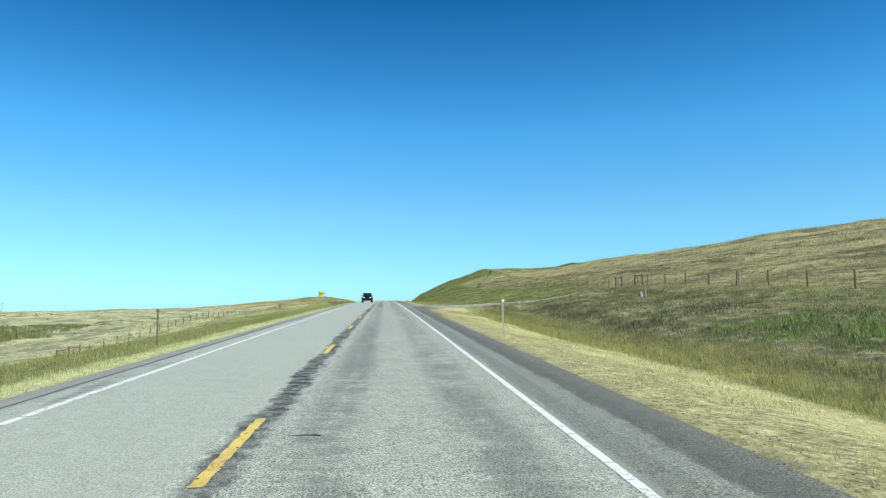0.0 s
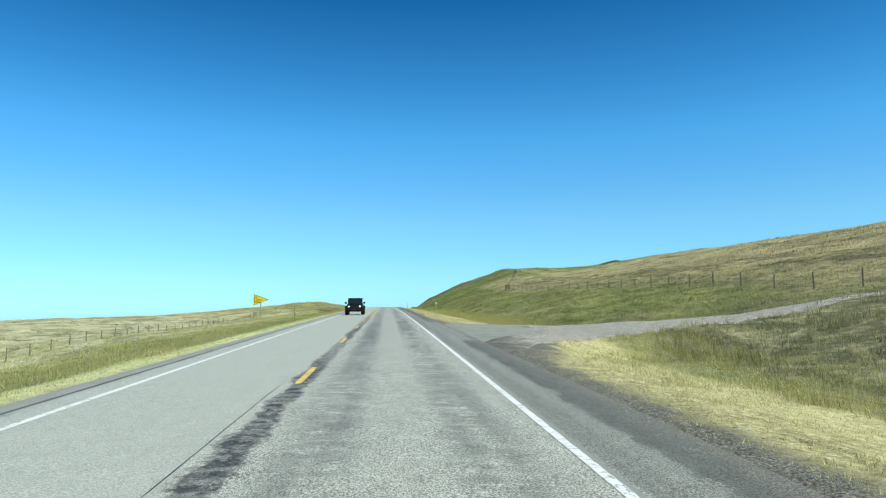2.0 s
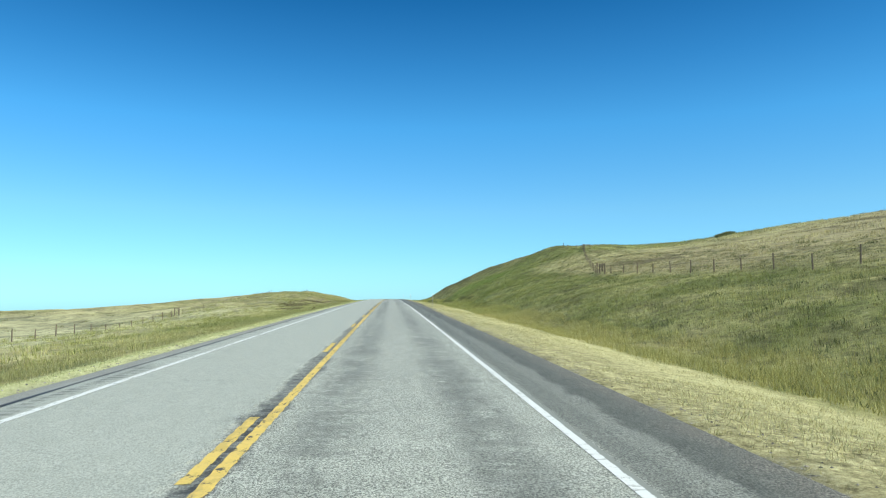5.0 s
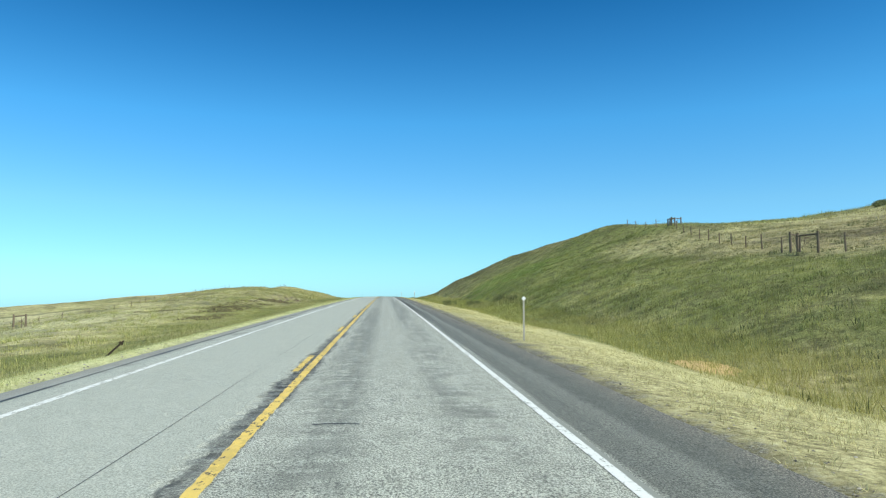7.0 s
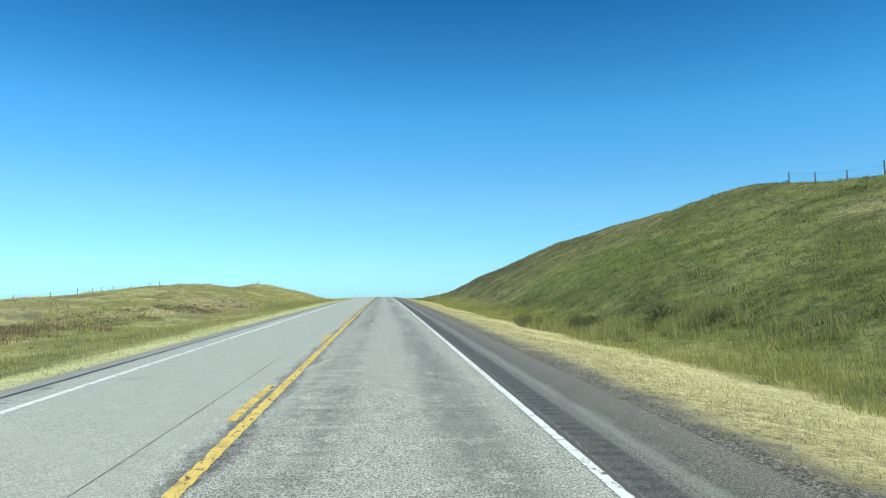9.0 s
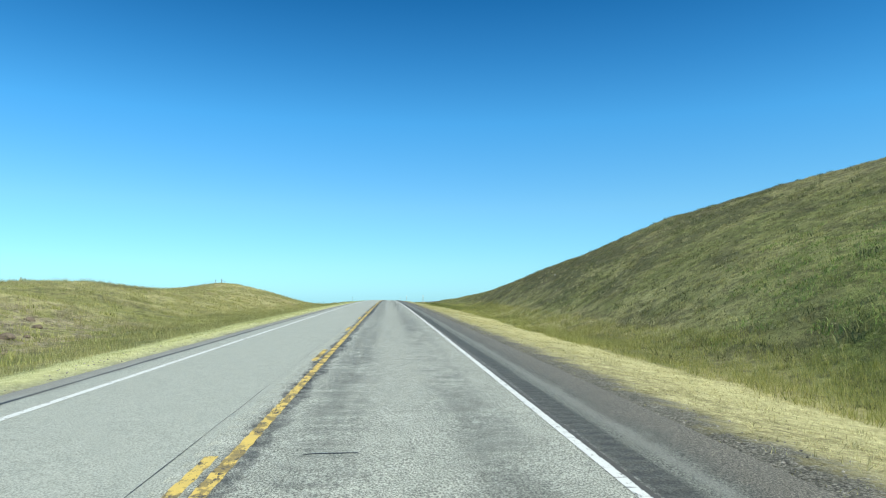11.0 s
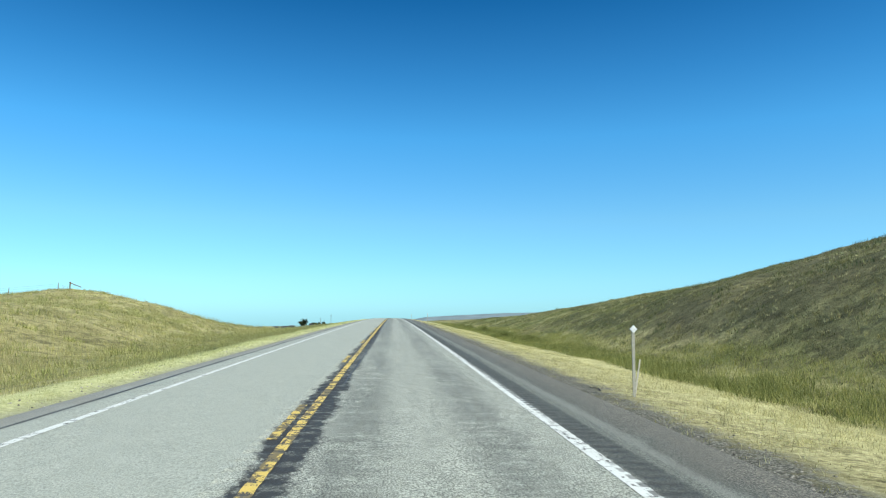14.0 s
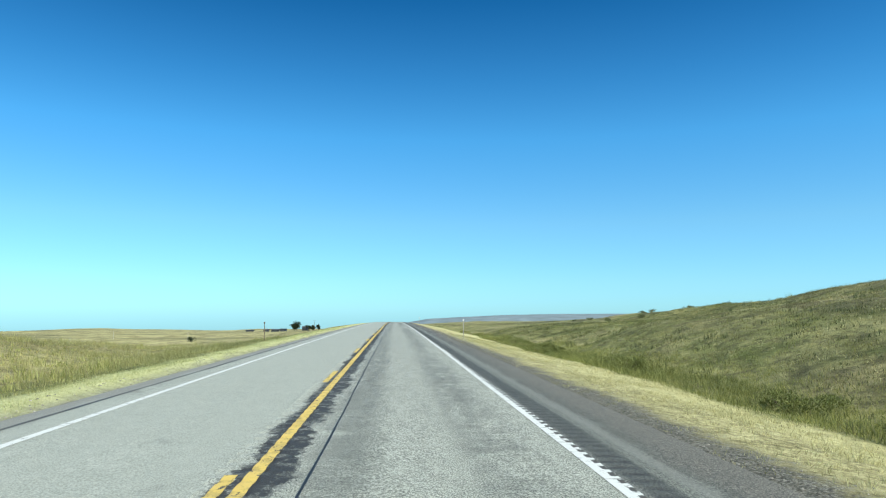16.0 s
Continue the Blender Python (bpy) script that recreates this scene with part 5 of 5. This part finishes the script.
def off_roader(m):
    c = thing("off_road_car", m, "black boxy four-wheel-drive car on the oncoming lane, headlights lit", "car")
    # front at y = 0, rear towards +y
    body = part("body", prism(bmesh.new(), [(.1, .55), (.1, 1.02), (.35, 1.14), (1.35, 1.22), (1.45, 1.24), (4.1, 1.24), (4.15, .55)], -.76, .76, .04), MAT_CAR, c)
    part("hood", prism(bmesh.new(), [(.14, 1.0), (.2, 1.13), (1.4, 1.25), (1.4, 1.1)], -.66, .66, .03), MAT_CAR, c)
    part("cabin", prism(bmesh.new(), [(1.42, 1.22), (1.72, 1.80), (4.08, 1.82), (4.12, 1.22)], -.70, .70, .04), MAT_CAR, c)
    part("roof", box(bmesh.new(), (-.72, 1.66, 1.78), (.72, 4.12, 1.87), .035), MAT_TRIM, c, "black soft roof")
    bm = bmesh.new()
    prism(bm, [(1.40, 1.26), (1.66, 1.76), (1.69, 1.76), (1.43, 1.26)], -.64, .64)
    part("windscreen", bm, MAT_GLASS, c, "dark reflecting windscreen")
    for s in (-1, 1):
        x0, x1 = sorted((s * .69, s * .712))
        part("side_window", box(bmesh.new(), (x0, 1.75, 1.30), (x1, 2.6, 1.70), .01), MAT_GLASS, c)
        part("side_window", box(bmesh.new(), (x0, 2.75, 1.30), (x1, 3.95, 1.70), .01), MAT_GLASS, c)
        x0, x1 = sorted((s * .755, s * .775))
        part("door", box(bmesh.new(), (x0, 1.5, .62), (x1, 2.65, 1.2), .01), MAT_SKYTINT if s < 0 else MAT_CAR, c,
             "black car's door with blue sky reflection painted on" if s < 0 else "")
        for y, kind in ((.75, "front"), (3.3, "rear")):
            x0, x1 = sorted((s * .70, s * .95))
            part("fender", prism(bmesh.new(), [(y - .62, .72), (y - .5, .98), (y + .45, 1.02), (y + .62, .75), (y + .56, .72), (y + .42, .94),
                                               (y - .44, .91), (y - .55, .70)], x0, x1, .015), MAT_TRIM, c, "black plastic wheel arch")
            w = part("wheel", rod(bmesh.new(), (s * .64, y, .40), (s * .92, y, .40), .25, .25, 20), MAT_RIM, c)
            bm = bmesh.new()
            rod(bm, (s * .64, y, .40), (s * .93, y, .40), .405, .405, 28)
            bmesh.ops.bevel(bm, geom=[e for e in bm.edges if len(e.link_faces) == 2 and max(len(f.verts) for f in e.link_faces) > 8],
                            offset=.05, segments=3, affect="EDGES")
            part("tyre", bm, MAT_RUBBER, w, "black off-road tyre")
        bm = rod(bmesh.new(), (s * .52, .08, .95), (s * .52, .14, .95), .08, .08, 20)
        part("headlight", bm, lamp_m, c, "round lit headlight")
        part("mirror", box(bmesh.new(), *((min(s * .80, s * 1.02), 1.5, 1.24), (max(s * .80, s * 1.02), 1.6, 1.44)), .02), MAT_TRIM, c)
    for k in range(7):
        xk = -.27 + .09 * k
        part("grille_slot", box(bmesh.new(), (xk - .025, .085, .80), (xk + .025, .11, 1.02), .008), MAT_TRIM, c)
    part("bumper", box(bmesh.new(), (-.86, -.12, .52), (.86, .1, .74), .03), MAT_TRIM, c, "black front bumper")
    part("number_plate", box(bmesh.new(), (-.16, -.135, .56), (.16, -.121, .70), .004), MAT_RIM, c)
    part("underbody", box(bmesh.new(), (-.6, .3, .38), (.6, 4.0, .58), .03), MAT_TRIM, c)
    part("spare_wheel", rod(bmesh.new(), (0, 4.16, 1.0), (0, 4.38, 1.0), .39, .39, 24), MAT_RUBBER, c)
    for s in (-1, 1):
        part("wiper", rod(bmesh.new(), (s * .1, 1.395, 1.27), (s * .45, 1.46, 1.42), .012, .012, 5), MAT_TRIM, c)
    return c


CAR_Y = 127.0
off_roader(pose(-1.75, CAR_Y, float(P(CAR_Y)) - .022, math.degrees(GRADE - CAR_Y / CREST), 0, 0) @ Matrix.Diagonal((1.08, 1.0, .96, 1.0)))


# ---- farmstead far ahead ----
def tree(x, y, tall, wide, seed):
    t = thing("tree", on_land(x, y), "dark leafy shelter tree beside the farmstead", "tree", "farm trees")
    rs = np.random.RandomState(seed)
    bm = rod(bmesh.new(), (0, 0, -.3), (0, 0, tall * .45), .28, .18, 8)
    for k in range(6):
        a = rs.uniform(0, 6.28)
        rod(bm, (0, 0, tall * .25), (math.cos(a) * wide * .3, math.sin(a) * wide * .3, tall * rs.uniform(.5, .75)), .1, .04, 6)
    part("trunk", bm, MAT_WOOD, t)
    n = 1500
    k = rs.randint(0, 12, n)
    cx = rs.normal(0, 1, (12, 3)) * np.array([wide * .22, wide * .22, tall * .16]) + np.array([0, 0, tall * .6])
    c = cx[k] + rs.normal(0, 1, (n, 3)) * np.array([wide * .11, wide * .11, tall * .09])
    d = rs.normal(0, 1, (n, 3))
    d /= np.linalg.norm(d, axis=1)[:, None]
    e = np.cross(d, rs.normal(0, 1, (n, 3)))
    e /= np.linalg.norm(e, axis=1)[:, None]
    ln = rs.uniform(.35, .8, n)[:, None]
    co = np.stack([c - e * ln * .4, c + e * ln * .4, c + d * ln], 1).reshape(-1, 3)
    ob = quads("crown", co, np.arange(3 * n).reshape(-1, 3), MAT_DARK)
    ob.parent = t
    return t


for k, (x, y, h, w) in enumerate(((-77.5, 1000, 7.0, 8.0), (-80, 1004, 5.6, 6), (-67.8, 1002, 4.6, 4.6), (-65, 1004, 4.2, 3.4), (-60.3, 1001, 5.4, 3.0))):
    tree(x, y, h, w, 60 + k)
MAT_SHED = plain("weathered_shed_wall", (0.075, 0.085, 0.095), 0.8)
MAT_ROOF = plain("rusty_metal_roof", (0.12, 0.125, 0.13), 0.6, 0.3, 0.3)


def shed(x, y, w, d, h, label):
    s = thing("shed", on_land(x, y), label, "shed", "farm sheds")
    part("wall", box(bmesh.new(), (-w / 2, -d / 2, -.4), (w / 2, d / 2, h)), MAT_SHED, s)
    bm = bmesh.new()
    z = h * 1.35
    prism(bm, [(-d / 2 - .3, h), (0, z), (d / 2 + .3, h), (d / 2 + .3, h - .12), (0, z - .15), (-d / 2 - .3, h - .12)], -w / 2 - .3, w / 2 + .3)
    part("roof", bm, MAT_ROOF, s)
    part("door", box(bmesh.new(), (-.9, -d / 2 - .05, -.1), (.9, -d / 2 - .01, h * .8)), MAT_ROOF, s)
    return s


shed(-94.5, 1000, 6, 5, 1.7, "low grey farm shed with a dull metal roof")
shed(-87.5, 996, 4.5, 4, 1.6, "small grey shed beside the trees")
shed(-101.5, 998, 4, 4, 1.4, "low grey shed at the yard's end")
shed(-70.8, 1003, 5, 5, 2.6, "grey shed among the trees")
shed(-117, 1010, 6, 5, 1.3, "long low grey shed out in the field")


def pole(x, y, h):
    p = thing("utility_pole", on_land(x, y), "wooden utility pole with a crossarm", "utility pole", "utility poles")
    part("pole", rod(bmesh.new(), (0, 0, -.5), (0, 0, h), .14, .10, 8), MAT_WOOD, p)
    part("crossarm", box(bmesh.new(), (-.9, -.06, h - .5), (.9, .06, h - .36), .01), MAT_WOOD, p)
    return p


pole(-63, 998, 8.5)
pole(-191, 362, 7)
shrub(-64.5, 664, 2.8, 1.9, "lone dark bush in the low pasture", 91, MAT_DARK)
for x, y, h in ((-106, 707, 3.2), (-69, 676, 2.9)):
    post = thing("field_post", on_land(x, y), "pale wooden post standing in the low pasture", "post", "pasture posts")
    part("post", rod(bmesh.new(), (0, 0, -.3), (0, 0, h), .07, .06, 7), MAT_BLEACHED, post)


# bare sand in the ditch and rocks on the mound
sxs, sys_ = np.linspace(-1, 1, 17), np.linspace(-1, 1, 15)
su, sv = np.meshgrid(sxs, sys_, indexing="ij")
rad = 1 / np.maximum(1, np.sqrt(su ** 2 + sv ** 2)) * (1 + .25 * wavy(su * 3, sv * 3, 1.0, 71))
px_, py_ = 12.9 + su * rad * 1.1, 213.8 + sv * rad * 2.0
pz_ = land(px_, py_) + .06 - .16 * np.clip(np.sqrt(su ** 2 + sv ** 2) * rad - .6, 0, 1)
sid = np.arange(17 * 15).reshape(17, 15)
tagged(quads("bare_sand", np.stack([px_, py_, pz_], -1).reshape(-1, 3),
             np.stack([sid[:-1, :-1], sid[1:, :-1], sid[1:, 1:], sid[:-1, 1:]], -1).reshape(-1, 4),
             plain("ochre_sand", (0.50, 0.36, 0.17), 0.95, 0.1, 0, 0.3, 3), True), "patch of bare ochre sand in the ditch", "sand", kind="structure")
MAT_ROCK = plain("brown_rock", (0.17, 0.135, 0.10), 0.9, 0.15, 0, 0.4, 2.5)


def rock(x, y, size, seed):
    bm = bmesh.new()
    bmesh.ops.create_icosphere(bm, subdivisions=2, radius=size)
    for v in bm.verts:
        n = noise.noise(v.co * (1.6 / size) + Vector((seed, 0, 0)))
        v.co *= 1 + .35 * n
        v.co.z *= .6
    ob = part("rock", bm, MAT_ROCK)
    ob.matrix_world = on_land(x, y, seed * 37, -size * .12)
    tagged(ob, "weathered brown rock in the cut bank", "rock", "rocks on the bank")


pale_rock = bmesh.new()
bmesh.ops.create_icosphere(pale_rock, subdivisions=2, radius=.12)
for v in pale_rock.verts:
    v.co *= 1 + .3 * noise.noise(v.co * 5)
    v.co.z *= .55
pale_rock = part("rock", pale_rock, MAT_BLEACHED)
pale_rock.matrix_world = on_land(22.7, 383.8, 20, -.1)
tagged(pale_rock, "pale weathered rock lying on the hillside", "rock")
strip_bm = bmesh.new()
ring = []
for k in range(13):
    a = k / 12
    cx, cy, cz = -.75 + 1.5 * a, .16 * math.sin(a * 4.2), .01 + .02 * math.sin(a * 3.1) ** 2
    ring.append([strip_bm.verts.new((cx + dx_ * .3, cy + dx_, cz + dz_)) for dx_, dz_ in ((-.04, 0), (.04, .01), (.04, .02), (-.04, .012))])
for p_, q_ in zip(ring, ring[1:]):
    for k in range(4):
        strip_bm.faces.new((p_[k], p_[(k + 1) % 4], q_[(k + 1) % 4], q_[k]))
strip_bm.faces.new(ring[0]), strip_bm.faces.new(ring[-1][::-1])
bmesh.ops.recalc_face_normals(strip_bm, faces=strip_bm.faces)
strip = part("tyre_strip", strip_bm, plain("old_rubber", (0.03, 0.03, 0.03), 0.85, 0.2))
strip.matrix_world = on_land(6.1, 396.45, -80) @ Matrix.Scale(.5, 4)
tagged(strip, "torn strip of black tyre tread on the gravel shoulder", "tyre debris")

rs = random.Random(3)
for k in range(16):
    rock(-17.5 + rs.uniform(-3, 2.5), 314 + k * 1.7 + rs.uniform(-1, 1), rs.uniform(.16, .4), k)


# ridge on the skyline, four kilometres off, with haze put into its blue-grey
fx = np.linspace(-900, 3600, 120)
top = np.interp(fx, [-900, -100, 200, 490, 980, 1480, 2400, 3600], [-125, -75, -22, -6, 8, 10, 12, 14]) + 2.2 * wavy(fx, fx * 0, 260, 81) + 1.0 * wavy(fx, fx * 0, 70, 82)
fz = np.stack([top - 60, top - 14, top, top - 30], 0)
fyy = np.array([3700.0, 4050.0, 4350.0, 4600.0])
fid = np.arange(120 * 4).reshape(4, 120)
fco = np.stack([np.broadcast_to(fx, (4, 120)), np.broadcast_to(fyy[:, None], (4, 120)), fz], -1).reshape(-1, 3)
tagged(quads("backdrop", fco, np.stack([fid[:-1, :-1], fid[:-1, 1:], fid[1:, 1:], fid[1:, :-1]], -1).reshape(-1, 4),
             plain("haze_tinted_ridge", (0.21, 0.26, 0.28), 0.95, 0.05, 0, 0.25, 0.01), True), "distant ridge on the horizon, tinted blue-grey for haze", "ridge", kind="structure")
